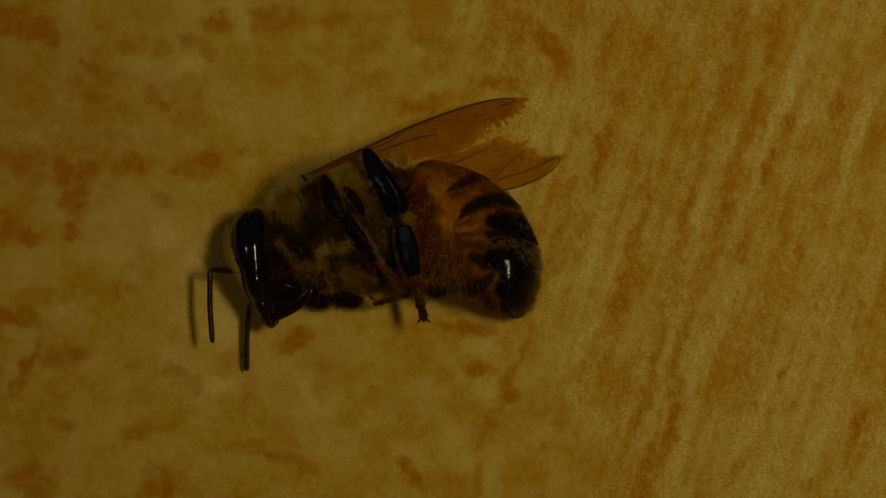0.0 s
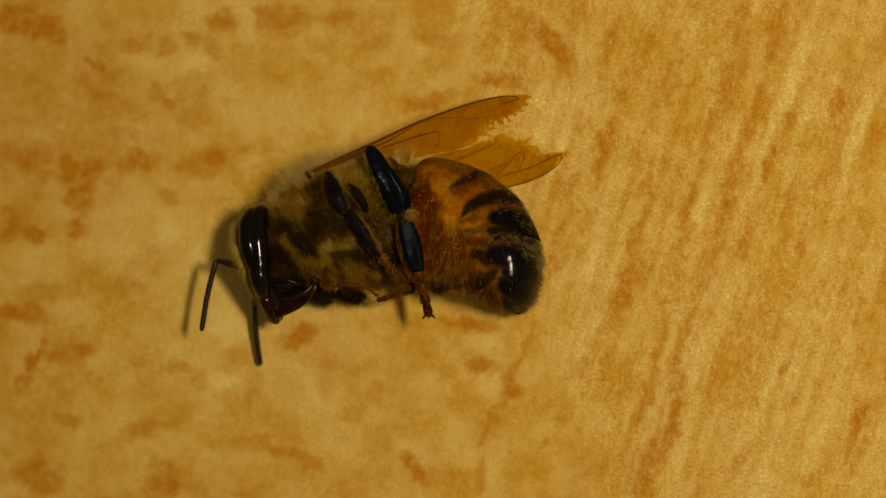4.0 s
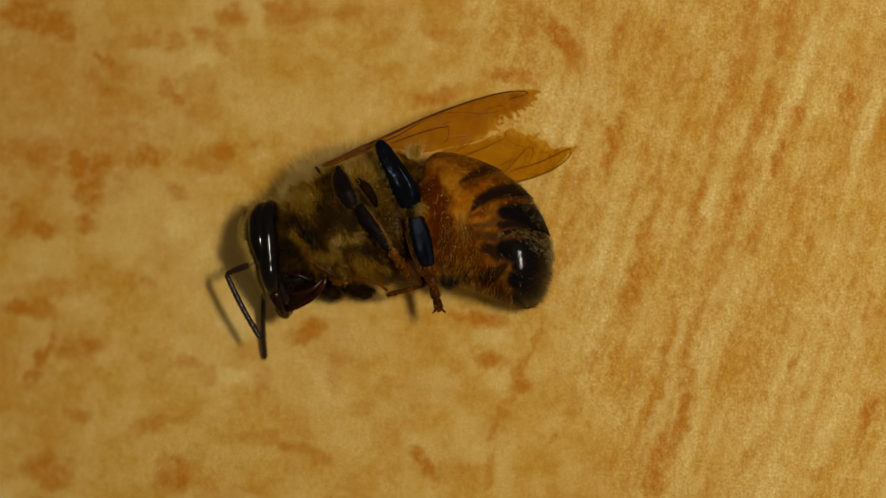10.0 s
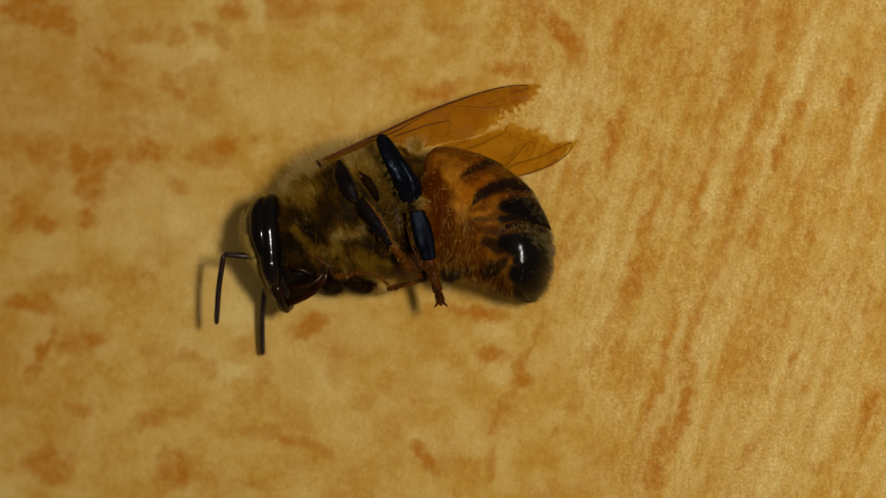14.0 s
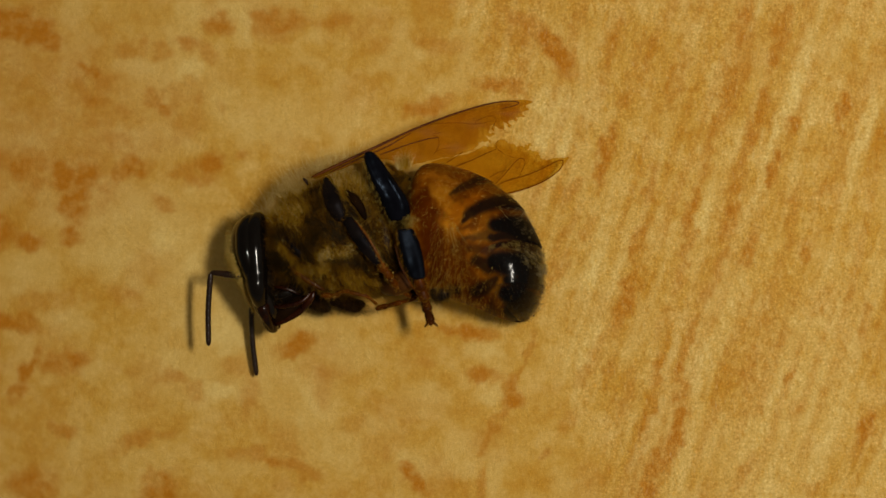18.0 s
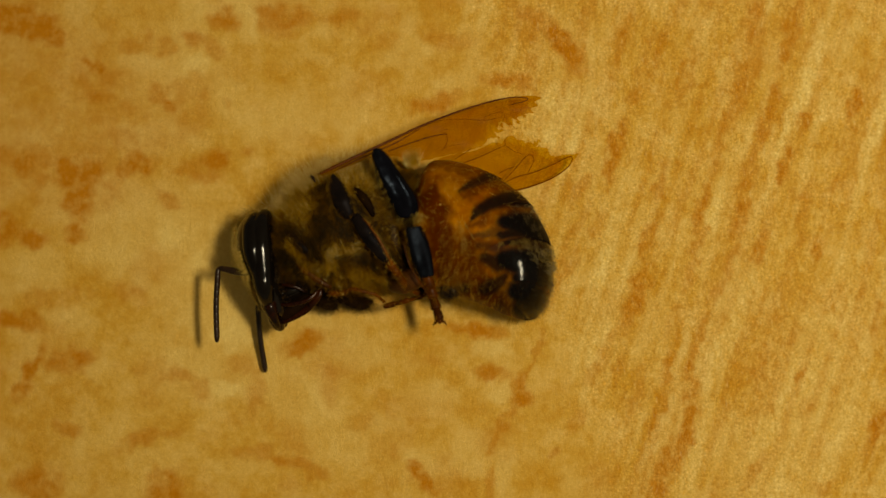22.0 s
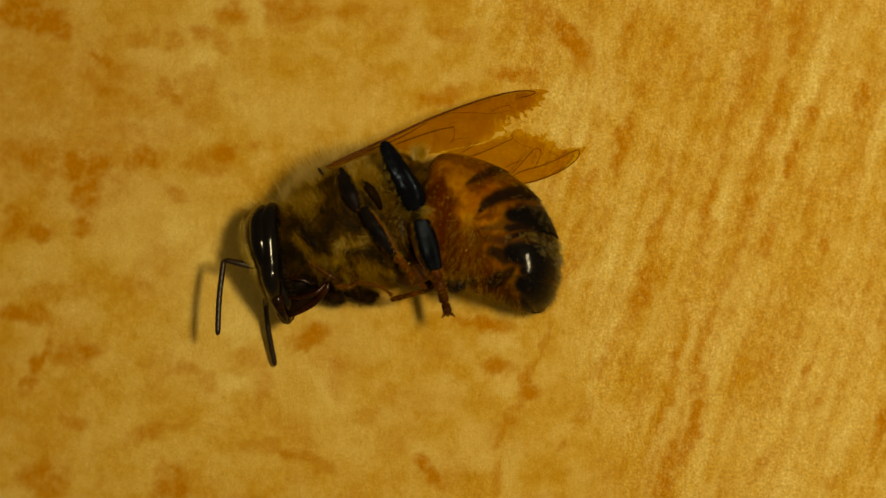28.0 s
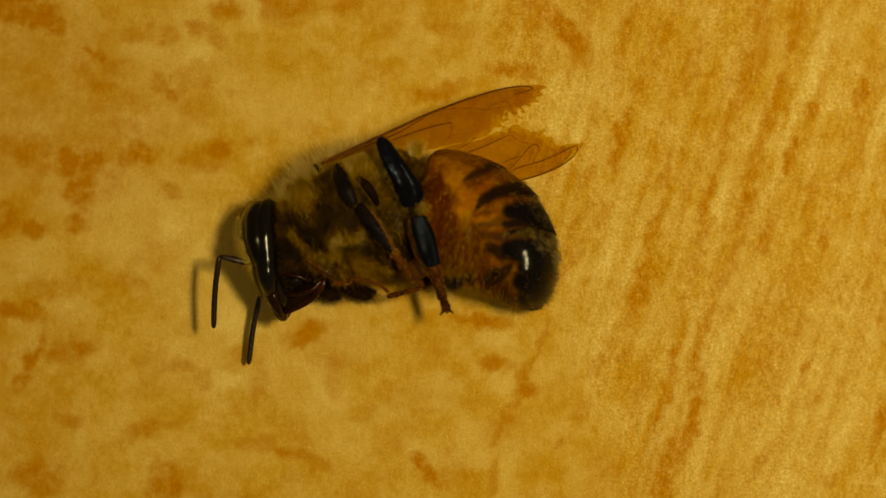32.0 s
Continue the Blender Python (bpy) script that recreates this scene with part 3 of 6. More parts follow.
    blot(streak, 10.68, 2.89, 0.71, 0.16, 72, 0.5)
    blot(streak, 10.48, 1.68, 0.71, 0.24, 72, 0.55)
    blot(streak, 11.08, 0.55, 0.44, 0.18, 75, 0.6)
    blot(streak, 10.19, -0.03, 0.63, 0.16, 70, 0.5)
    blot(streak, 13.07, 0.45, 0.28, 0.16, 70, 0.6)
    blot(streak, 12.79, 0.64, 0.28, 0.14, 0, 0.3)
    blot(streak, 9.70, -1.01, 0.40, 0.16, 60, 0.4)
    blot(streak, 8.56, -6.09, 1.03, 0.22, 78, 0.85)
    blot(streak, 7.80, -7.27, 0.91, 0.24, 70, 0.6)
    blot(streak, 7.54, -8.02, 0.56, 0.28, 70, 0.65)
    blot(streak, 8.82, -3.55, 0.83, 0.10, 78, 0.5)
    blot(streak, 8.72, -4.37, 0.52, 0.12, 75, 0.5)
    blot(streak, 9.14, -2.37, 0.79, 0.08, 75, 0.4)
    blot(streak, 7.96, -3.75, 0.63, 0.16, 72, 0.4)
    blot(streak, 7.65, -5.12, 0.63, 0.16, 72, 0.4)
    blot(streak, 15.09, -5.63, 0.54, 0.24, 75, 0.85)
    blot(streak, 14.88, -6.25, 0.36, 0.16, 70, 0.5)
    blot(streak, 12.49, -3.91, 0.30, 0.12, 60, 0.45)
    blot(streak, 11.45, -4.89, 0.36, 0.16, 60, 0.3)
    blot(streak, 12.68, -5.07, 0.32, 0.16, 60, 0.3)
    blot(streak, 10.87, -7.23, 0.71, 0.18, 60, 0.4)
    blot(streak, 12.30, -2.56, 0.40, 0.18, 45, 0.3)
    blot(streak, 15.08, -1.97, 0.63, 0.16, 80, 0.4)
    blot(streak, 5.89, -2.78, 0.63, 0.20, 60, 0.35)
    blot(streak, 5.49, -3.66, 0.60, 0.18, 60, 0.35)
    blot(streak, 6.28, -3.56, 0.52, 0.16, 70, 0.35)
    blot(streak, 8.65, 6.62, 0.89, 0.20, 72, 0.35)
    blot(streak, 7.48, 7.22, 0.99, 0.24, 72, 0.3)
    blot(streak, 6.51, 7.83, 0.60, 0.20, 70, 0.35)
    blot(streak, 4.51, -0.02, 0.67, 0.16, 65, 0.35)
    blot(streak, 9.62, 3.48, 0.71, 0.20, 75, 0.35)
    blot(streak, 8.14, -1.98, 0.60, 0.18, 72, 0.3)
    blot(streak, 13.64, -1.20, 0.60, 0.20, 60, 0.25)
    blot(streak, 11.14, -3.53, 0.67, 0.16, 72, 0.3)
    blot(streak, 13.65, 2.67, 0.52, 0.18, 50, 0.3)
    blot(streak, 6.87, -4.54, 0.71, 0.18, 72, 0.3)
    blot(streak, 9.59, -7.83, 0.52, 0.18, 70, 0.25)
    blot(streak, 13.24, -7.78, 0.36, 0.20, 60, 0.35)
    blot(streak, 4.89, -5.54, 0.44, 0.18, 60, 0.35)
    # pale strokes
    blot(light, 7.74, -5.61, 1.43, 0.16, 66, 0.7)
    blot(light, 9.44, -3.54, 1.03, 0.28, 76, 0.7)
    blot(light, 8.53, -2.86, 0.99, 0.10, 74, 0.6)
    blot(light, 12.90, 6.55, 1.31, 0.26, 74, 0.5)
    blot(light, 15.02, 4.68, 1.31, 0.20, 75, 0.5)
    blot(light, 5.52, 5.68, 0.60, 0.40, 70, 0.5)
    blot(light, 4.33, 5.60, 0.71, 0.52, 0, 0.6)
    blot(light, 10.01, 6.40, 0.91, 0.22, 72, 0.45)
    blot(light, 11.97, 4.62, 1.23, 0.14, 72, 0.45)
    blot(light, 11.44, -1.59, 0.63, 0.28, 72, 0.4)
    blot(light, 1.71, -3.03, 0.52, 0.30, 0, 0.45)
    blot(light, -11.67, 4.66, 0.40, 0.40, 0, 0.4)
    blot(light, -8.92, 7.14, 0.40, 0.30, 0, 0.4)
    blot(light, -11.13, 7.34, 0.52, 0.28, 0, 0.35)
    blot(light, -7.04, 8.48, 0.52, 0.32, 90, 0.35)
    blot(light, -12.52, 2.66, 0.67, 0.32, 170, 0.35)
    blot(light, 4.13, 4.71, 0.79, 0.60, 150, 0.4)
    blot(light, 9.61, 1.73, 0.60, 0.14, 72, 0.4)
    blot(light, 11.54, 2.49, 0.79, 0.16, 72, 0.35)
    blot(light, 14.79, 0.73, 0.67, 0.20, 75, 0.4)
    blot(light, 5.70, -0.42, 0.87, 0.18, 70, 0.35)
    blot(light, 7.86, 1.15, 0.79, 0.20, 72, 0.35)
    blot(light, 14.04, 7.69, 0.60, 0.32, 60, 0.35)
    blot(light, 13.25, -3.52, 0.79, 0.28, 60, 0.3)
    blot(light, 9.98, -5.88, 0.79, 0.32, 70, 0.35)
    blot(light, -5.39, 5.23, 0.99, 0.79, 0, 0.3)
    blot(light, -3.33, 5.20, 0.99, 0.60, 0, 0.25)
    blot(light, -7.90, -2.02, 0.99, 0.79, 0, 0.25)
    blot(light, -2.95, -3.21, 0.79, 0.48, 0, 0.3)
    blot(light, -0.51, -4.80, 0.79, 0.48, 0, 0.25)
    blot(light, -14.65, 4.53, 0.79, 0.40, 0, 0.25)
    blot(light, -8.33, -4.66, 0.79, 0.40, 0, 0.25)
    blot(light, 2.30, -7.15, 0.60, 0.28, 70, 0.35)
    blot(light, 2.11, -4.58, 0.40, 0.24, 0, 0.5)
    blot(light, 6.11, 6.07, 0.20, 0.16, 0, 0.4)
    blot(light, -10.94, 1.23, 2.38, 1.39, 0, 0.4)
    blot(light, -7.90, -0.41, 1.78, 1.19, 0, 0.4)
    blot(light, -11.89, 2.35, 1.39, 0.79, 0, 0.35)
    blot(light, -10.82, 4.48, 1.39, 0.51, 0, 0.35)
    blot(light, 13.06, -3.52, 2.97, 1.19, 66, 0.35)
    blot(light, 12.10, -6.24, 3.17, 1.39, 66, 0.32)
    blot(light, 9.99, -1.98, 2.18, 0.59, 68, 0.35)
    blot(light, 7.84, -6.68, 2.38, 0.48, 68, 0.3)
    blot(light, -15.10, -0.19, 0.99, 0.79, 0, 0.3)
    # the straight-grained side, its fibres running steeply
    edge = (X - 3.422) + 0.300 * (Y - 0.003)
    zone = np.clip((edge + 1.0) / 2.2, 0, 1)
    zone = zone * zone * (3 - 2 * zone)
    along = 0.952 * Y + 0.306 * X
    across = 0.952 * X - 0.306 * Y + 0.25 * (layered(along * 0.3, X * 0.2, 40) - 0.5)
    broad = layered(across * 1.1, along * 0.09, 50, 3)
    thin = layered(across * 3.2, along * 0.22, 60, 3)
    band = np.clip((broad - 0.50) * 3.0, 0, 1) * 0.26 + np.clip((thin - 0.52) * 5.0, 0, 1) * 0.36
    pale = light + zone * (np.clip((0.46 - thin) * 5.0, 0, 1) * 0.42 + np.clip((0.44 - broad) * 4.0, 0, 1) * 0.25) + (1 - zone) * np.clip((layered(wx * 0.9, wy * 1.1, 90, 4) - 0.5) * 1.8, 0, 0.45)
    streak = np.maximum(streak, streak * 0.85 + zone * band)
    # soft mottling between the flecks
    cloud = layered(wx * 0.55, wy * 0.8, 80, 4)
    pale += np.clip((layered(wx * 0.22, wy * 0.3, 95, 3) - 0.5) * 1.6, 0, 0.35)
    stain_dimming += (1 - zone * 0.6) * np.clip((cloud - 0.54) * 1.6, 0, 0.3)
    nx, ny = X.shape
    verts = np.stack([X, Y, np.zeros_like(X)], -1).reshape(-1, 3)
    idx = np.arange(nx * ny).reshape(nx, ny)
    faces = np.stack([idx[:-1, :-1], idx[1:, :-1], idx[1:, 1:], idx[:-1, 1:]], -1).reshape(-1, 4).tolist()
    rim = np.concatenate([idx[:-1, 0], idx[-1, :-1], idx[:0:-1, -1], idx[0, :0:-1]])
    low = verts[rim].copy()
    low[:, 2] = -25.0
    n = len(verts)
    faces += [[int(rim[i]), n + i, n + (i + 1) % len(rim), int(rim[(i + 1) % len(rim)])] for i in range(len(rim))]
    faces.append(list(range(n, n + len(rim)))[::-1])
    fill = np.zeros(len(rim))
    me = mesh_from("tabletop", np.vstack([verts, low]), faces, WOOD, smooth=False,
                   attrs={"stain_dimming": np.concatenate([np.clip(stain_dimming, 0, 1).ravel(), fill]), "streak": np.concatenate([np.clip(streak, 0, 1).ravel(), fill]), "pale": np.concatenate([np.clip(pale, 0, 1).ravel(), fill]), "zone": np.concatenate([zone.ravel(), fill])})
    tagged(new("tabletop", me), "honey-coloured wood-print tabletop with brown flecks and straight grain", "table", kind="structure")


build_table()

# ---------------------------------------------------------------- the bee
bee = tagged(new("honeybee"), "dying honeybee curled on its side, tattered amber wings, on the tabletop", "bee")
bee.location = v3((-2.996, 0.433, 0)) * MM
ORIGIN[bee] = v3((-2.996, 0.433, 0))


def bare(q, limbs):
    """True where a root lies clear of the limbs that cross over it (start, end, half width)."""
    ok = np.ones(len(q), bool)
    for a, b, wide in limbs:
        a, b = v3(a)[:2], v3(b)[:2]
        t = np.clip(((q[:, :2] - a) @ (b - a)) / ((b - a) @ (b - a)), 0, 1)
        ok &= (np.linalg.norm(q[:, :2] - a - t[:, None] * (b - a), axis=1) > wide) | (q[:, 2] < 2.0)
    return ok


def near_line(p, line, wides):
    """1 on a smooth line in the table's plane, falling to 0 at its half width."""
    path = spline([(*q[:2], 0) for q in line], 40)[:, :2]
    wide = np.interp(np.linspace(0, 1, 40), np.linspace(0, 1, len(wides)), wides)
    d = np.linalg.norm(np.asarray(p)[:, None, :2] - path[None], axis=2) / wide[None]
    d = np.clip(1.5 - d.min(1), 0, 1.0)
    return d * d * (3 - 2 * d)


def crinkle(p, size, seed):
    """Soft random shift of places, for uneven edges."""
    return np.stack([layered(p[:, 0] / size + 40, (p[:, 1] + 0.4 * p[:, 2]) / size + 40, seed + k, 3) - 0.5 for k in range(2)], -1)


def marked(p, marks, rough=0.22, seed=200):
    """The strongest of several soft-edged marks (line, half widths, depth) at each place."""
    q = np.array(p, float)
    q[:, :2] += rough * 2 * crinkle(q, 0.5, seed) + rough * crinkle(q, 0.13, seed + 20)
    field = np.zeros(len(q))
    for line, wides, deep in marks:
        np.maximum(field, deep * near_line(q, line, wides), out=field)
    return field


CROSSING = (
    ((-1.626, 3.786, 3.8), (-0.473, 1.679, 4.2), 0.36), ((-0.282, 1.186, 4.2), (0.119, -0.365, 4.0), 0.42), ((-3.034, 2.847, 3.7), (-2.545, 1.77, 3.9), 0.15),
    ((-2.235, 1.464, 3.9), (-1.307, 0.166, 3.7), 0.20), ((-6.074, 1.571, 3.0), (-5.482, -0.76, 3.0), 0.34), ((-2.22, 2.409, 3.4), (-1.751, 1.637, 3.6), 0.06),
    ((-3.914, -0.665, 2.9), (-1.607, -1.154, 2.6), 0.14))

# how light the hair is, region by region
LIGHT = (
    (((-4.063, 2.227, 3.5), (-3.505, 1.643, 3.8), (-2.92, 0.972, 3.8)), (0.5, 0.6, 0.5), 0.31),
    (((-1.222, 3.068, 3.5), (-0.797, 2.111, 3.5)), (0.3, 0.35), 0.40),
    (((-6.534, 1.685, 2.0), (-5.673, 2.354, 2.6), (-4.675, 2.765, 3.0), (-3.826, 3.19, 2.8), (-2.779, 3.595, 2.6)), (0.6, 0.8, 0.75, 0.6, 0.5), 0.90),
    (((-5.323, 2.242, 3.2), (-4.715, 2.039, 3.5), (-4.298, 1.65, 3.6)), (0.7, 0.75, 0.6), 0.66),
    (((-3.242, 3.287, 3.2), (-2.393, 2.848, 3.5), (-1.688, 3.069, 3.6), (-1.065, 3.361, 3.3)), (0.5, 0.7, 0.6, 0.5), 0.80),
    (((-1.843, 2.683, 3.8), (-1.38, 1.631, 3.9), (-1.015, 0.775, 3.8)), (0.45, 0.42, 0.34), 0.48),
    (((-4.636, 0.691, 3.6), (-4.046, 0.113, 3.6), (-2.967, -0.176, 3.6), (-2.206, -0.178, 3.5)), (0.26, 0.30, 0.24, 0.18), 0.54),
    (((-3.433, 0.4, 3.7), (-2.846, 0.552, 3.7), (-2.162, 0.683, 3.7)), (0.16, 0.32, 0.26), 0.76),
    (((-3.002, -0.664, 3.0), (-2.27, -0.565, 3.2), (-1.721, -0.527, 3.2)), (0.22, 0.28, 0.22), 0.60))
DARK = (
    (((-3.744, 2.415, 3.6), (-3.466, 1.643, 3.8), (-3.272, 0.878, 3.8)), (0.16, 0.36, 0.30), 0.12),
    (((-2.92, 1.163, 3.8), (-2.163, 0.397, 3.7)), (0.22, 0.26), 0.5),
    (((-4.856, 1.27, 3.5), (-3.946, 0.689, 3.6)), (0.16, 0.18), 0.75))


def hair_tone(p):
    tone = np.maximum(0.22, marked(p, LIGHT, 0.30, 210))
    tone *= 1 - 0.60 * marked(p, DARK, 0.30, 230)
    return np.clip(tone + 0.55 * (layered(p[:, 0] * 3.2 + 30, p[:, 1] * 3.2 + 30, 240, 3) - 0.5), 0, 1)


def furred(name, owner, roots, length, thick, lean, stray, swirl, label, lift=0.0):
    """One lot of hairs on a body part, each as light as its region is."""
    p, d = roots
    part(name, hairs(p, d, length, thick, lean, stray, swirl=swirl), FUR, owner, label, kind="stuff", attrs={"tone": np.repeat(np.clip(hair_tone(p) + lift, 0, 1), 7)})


def build_thorax():
    skin = swollen((-2.97, 1.023, 2), [
        ((-3.135, 1.585, 2), (2.48, 1.70, 1.80), 24), ((-2.664, 0.262, 1.9), (2.1, 1.12, 1.60), 4),
        ((-4.745, 0.585, 1.9), (1.05, 1.15, 1.35), -30), ((-0.989, 2.119, 1.9), (0.75, 1.25, 1.35), 20)], ruffle=0.03)
    thorax = part("thorax", skin, SKIN, bee, "dark brown thorax under dense pale and olive hair")
    fuzz = lambda p: p @ v3((-0.42, 0.91, 0))  # how far towards the back
    mid = fuzz(v3((-3.585, 1.625, 0)))
    light = lambda q: np.clip(0.25 + 0.9 * hair_tone(q), 0, 1)
    free = lambda q: bare(q, CROSSING)
    # velvety short hair over all of it
    p, d = scattered(skin, 90000, lambda q: (q[:, 2] > 0.8) * 1.0)
    furred("underfur", thorax, (p, d), 0.15, 0.0045, (0.1, -0.1, 0.0), 0.5, 0.8, "short dark velvet", -0.15)
    # pale fur along the back, longest at its outline
    p, d = scattered(skin, 15000, lambda q: np.clip((fuzz(q) - mid - 0.1) / 0.8, 0, 1) * free(q))
    furred("fur", thorax, (p, d), 0.34, 0.0042, (-0.25, 0.45, 0.0), 0.42, 0.7, "pale cream fur", 0.10)
    # lift pales these cream outline hairs further, for the light they catch
    p, d = scattered(skin, 5500, lambda q: np.clip((fuzz(q) - mid - 0.7) / 0.5, 0, 1) * (q[:, 2] < 3.3) * (q[:, 2] > 1.4))
    furred("fur", thorax, (p, d), 0.58, 0.0042, (-0.15, 0.35, 0.35), 0.38, 0.6, "long pale outer hair", 0.42)
    p, d = scattered(skin, 5200, lambda q: np.clip((fuzz(q) - mid - 0.5) / 0.5, 0, 1) * (q[:, 2] < 2.9) * (q[:, 2] > 1.2))
    furred("fur", thorax, (p, d), 0.72, 0.0068, (-0.05, 0.45, 0.45), 0.30, 0.5, "single long pale hairs", 0.9)
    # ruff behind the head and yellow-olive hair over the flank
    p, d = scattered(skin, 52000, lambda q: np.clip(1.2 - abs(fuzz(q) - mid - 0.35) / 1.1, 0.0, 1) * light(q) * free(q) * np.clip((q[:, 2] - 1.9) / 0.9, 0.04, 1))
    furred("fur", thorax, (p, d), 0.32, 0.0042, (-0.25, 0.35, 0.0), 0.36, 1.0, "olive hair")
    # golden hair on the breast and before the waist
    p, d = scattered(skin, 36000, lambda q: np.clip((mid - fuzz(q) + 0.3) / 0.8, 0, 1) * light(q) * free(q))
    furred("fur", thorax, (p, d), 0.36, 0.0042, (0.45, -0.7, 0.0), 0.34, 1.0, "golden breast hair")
    # scattered longer strands, paled by lift to paint in their glints
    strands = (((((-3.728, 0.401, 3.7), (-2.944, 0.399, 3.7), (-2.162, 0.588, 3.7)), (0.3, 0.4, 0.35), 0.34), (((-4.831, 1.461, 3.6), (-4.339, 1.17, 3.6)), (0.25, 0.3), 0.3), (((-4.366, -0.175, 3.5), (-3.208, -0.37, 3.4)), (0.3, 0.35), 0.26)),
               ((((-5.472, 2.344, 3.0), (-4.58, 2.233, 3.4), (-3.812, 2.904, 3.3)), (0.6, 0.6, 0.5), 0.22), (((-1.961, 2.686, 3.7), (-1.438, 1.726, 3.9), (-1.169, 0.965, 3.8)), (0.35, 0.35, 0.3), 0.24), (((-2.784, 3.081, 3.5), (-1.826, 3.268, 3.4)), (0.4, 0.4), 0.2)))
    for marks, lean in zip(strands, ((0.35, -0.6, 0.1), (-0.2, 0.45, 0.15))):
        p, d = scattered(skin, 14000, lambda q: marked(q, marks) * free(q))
        furred("fur", thorax, (p, d), 0.36, 0.0046, lean, 0.34, 1.2, "silvery strands paled for glint", 0.40)
    part("tegula", tube([(-3.969, 3.021, 3.3), (-3.848, 2.92, 3.4), (-3.792, 2.788, 3.3)], (0.035, 0.055, 0.03)), BROWN, thorax)
    # pale tuft before the waist
    p, d = scattered(tube([(-0.694, 3.342, 3.2), (-0.422, 3.412, 3.3), (-0.188, 3.414, 3.2)], (0.06, 0.12, 0.06)), 300)
    furred("fur", thorax, (p, d * 0.15), 0.36, 0.0055, (0.05, 0.95, 0.3), 0.34, 0.3, "pale tuft at the waist", 0.7)


# ventral line, dorsal line and half width of the curled abdomen, front to tip
VENTRAL = [(-0.491, 0.321, 1.95), (-0.329, -0.616, 1.95), (0.117, -0.974, 1.95), (0.579, -1.132, 1.93), (0.917, -1.211, 1.9), (1.352, -1.33, 1.85), (1.86, -1.509, 1.75), (2.521, -1.808, 1.6), (3.229, -1.986, 1.5)]
DORSAL = [(-0.41, 2.972, 1.95), (0.117, 3.546, 1.95), (1.388, 3.338, 1.95), (2.69, 2.676, 1.93), (3.585, 1.762, 1.9), (4.097, 0.615, 1.85), (4.183, -0.571, 1.75), (3.944, -1.425, 1.6), (3.55, -1.925, 1.5)]
WIDTH = [1.1, 1.75, 1.92, 1.89, 1.84, 1.85, 1.80, 1.20, 0.22]
ALONG = np.linspace(0, 8, 8 * 12 + 1)
BELLY_LINE, BACK_LINE = spline(VENTRAL, len(ALONG)), spline(DORSAL, len(ALONG))
HALF = spline([(x, 0, 0) for x in WIDTH], len(ALONG))[:, 0]


def ring(s, turn, swell):
    """Places on the abdomen's surface at s along it and turn degrees from the back over the upper flank."""
    s = np.clip(s, 0, 8)
    at = lambda line: np.stack([np.interp(s, ALONG, line[:, i]) for i in range(3)], -1)
    v, d, w = at(BELLY_LINE), at(BACK_LINE), np.interp(s, ALONG, HALF)
    c, h = (v + d) / 2, (d - v) / 2
    a = np.radians(turn)[:, None]
    tip = np.clip((s - 3.5) / 1.5, 0, 1)[:, None] * 0.2  # the rear plates lean over towards the back
    return c + np.reshape(swell, (-1, 1)) * (h * np.cos(a) + (np.stack([0 * w, 0 * w, w], -1) + tip * h) * np.sin(a))


# rear lips of the back plates: s at 0, 28, 50, 75 and 105 degrees round
LIPS = ((0.1, 0.1, 0.1, 0.1, 0.1), (2.80, 2.58, 2.30, 2.08, 2.05), (3.92, 3.56, 3.20, 2.90, 2.95), (5.06, 4.86, 4.58, 4.02, 3.62), (6.22, 6.14, 6.02, 5.78, 5.40), (7.95, 7.95, 7.95, 7.9, 7.85))
# rear lips of the belly plates: s at 80, 110, 145 and 180 degrees round
BELLY_LIPS = ((0.2, 0.2, 0.2, 0.2), (1.9, 2.0, 2.3, 2.5), (2.8, 2.9, 3.5, 3.8), (3.6, 3.9, 4.6, 4.9), (5.0, 5.2, 5.8, 6.0), (7.6, 7.6, 7.8, 7.8))
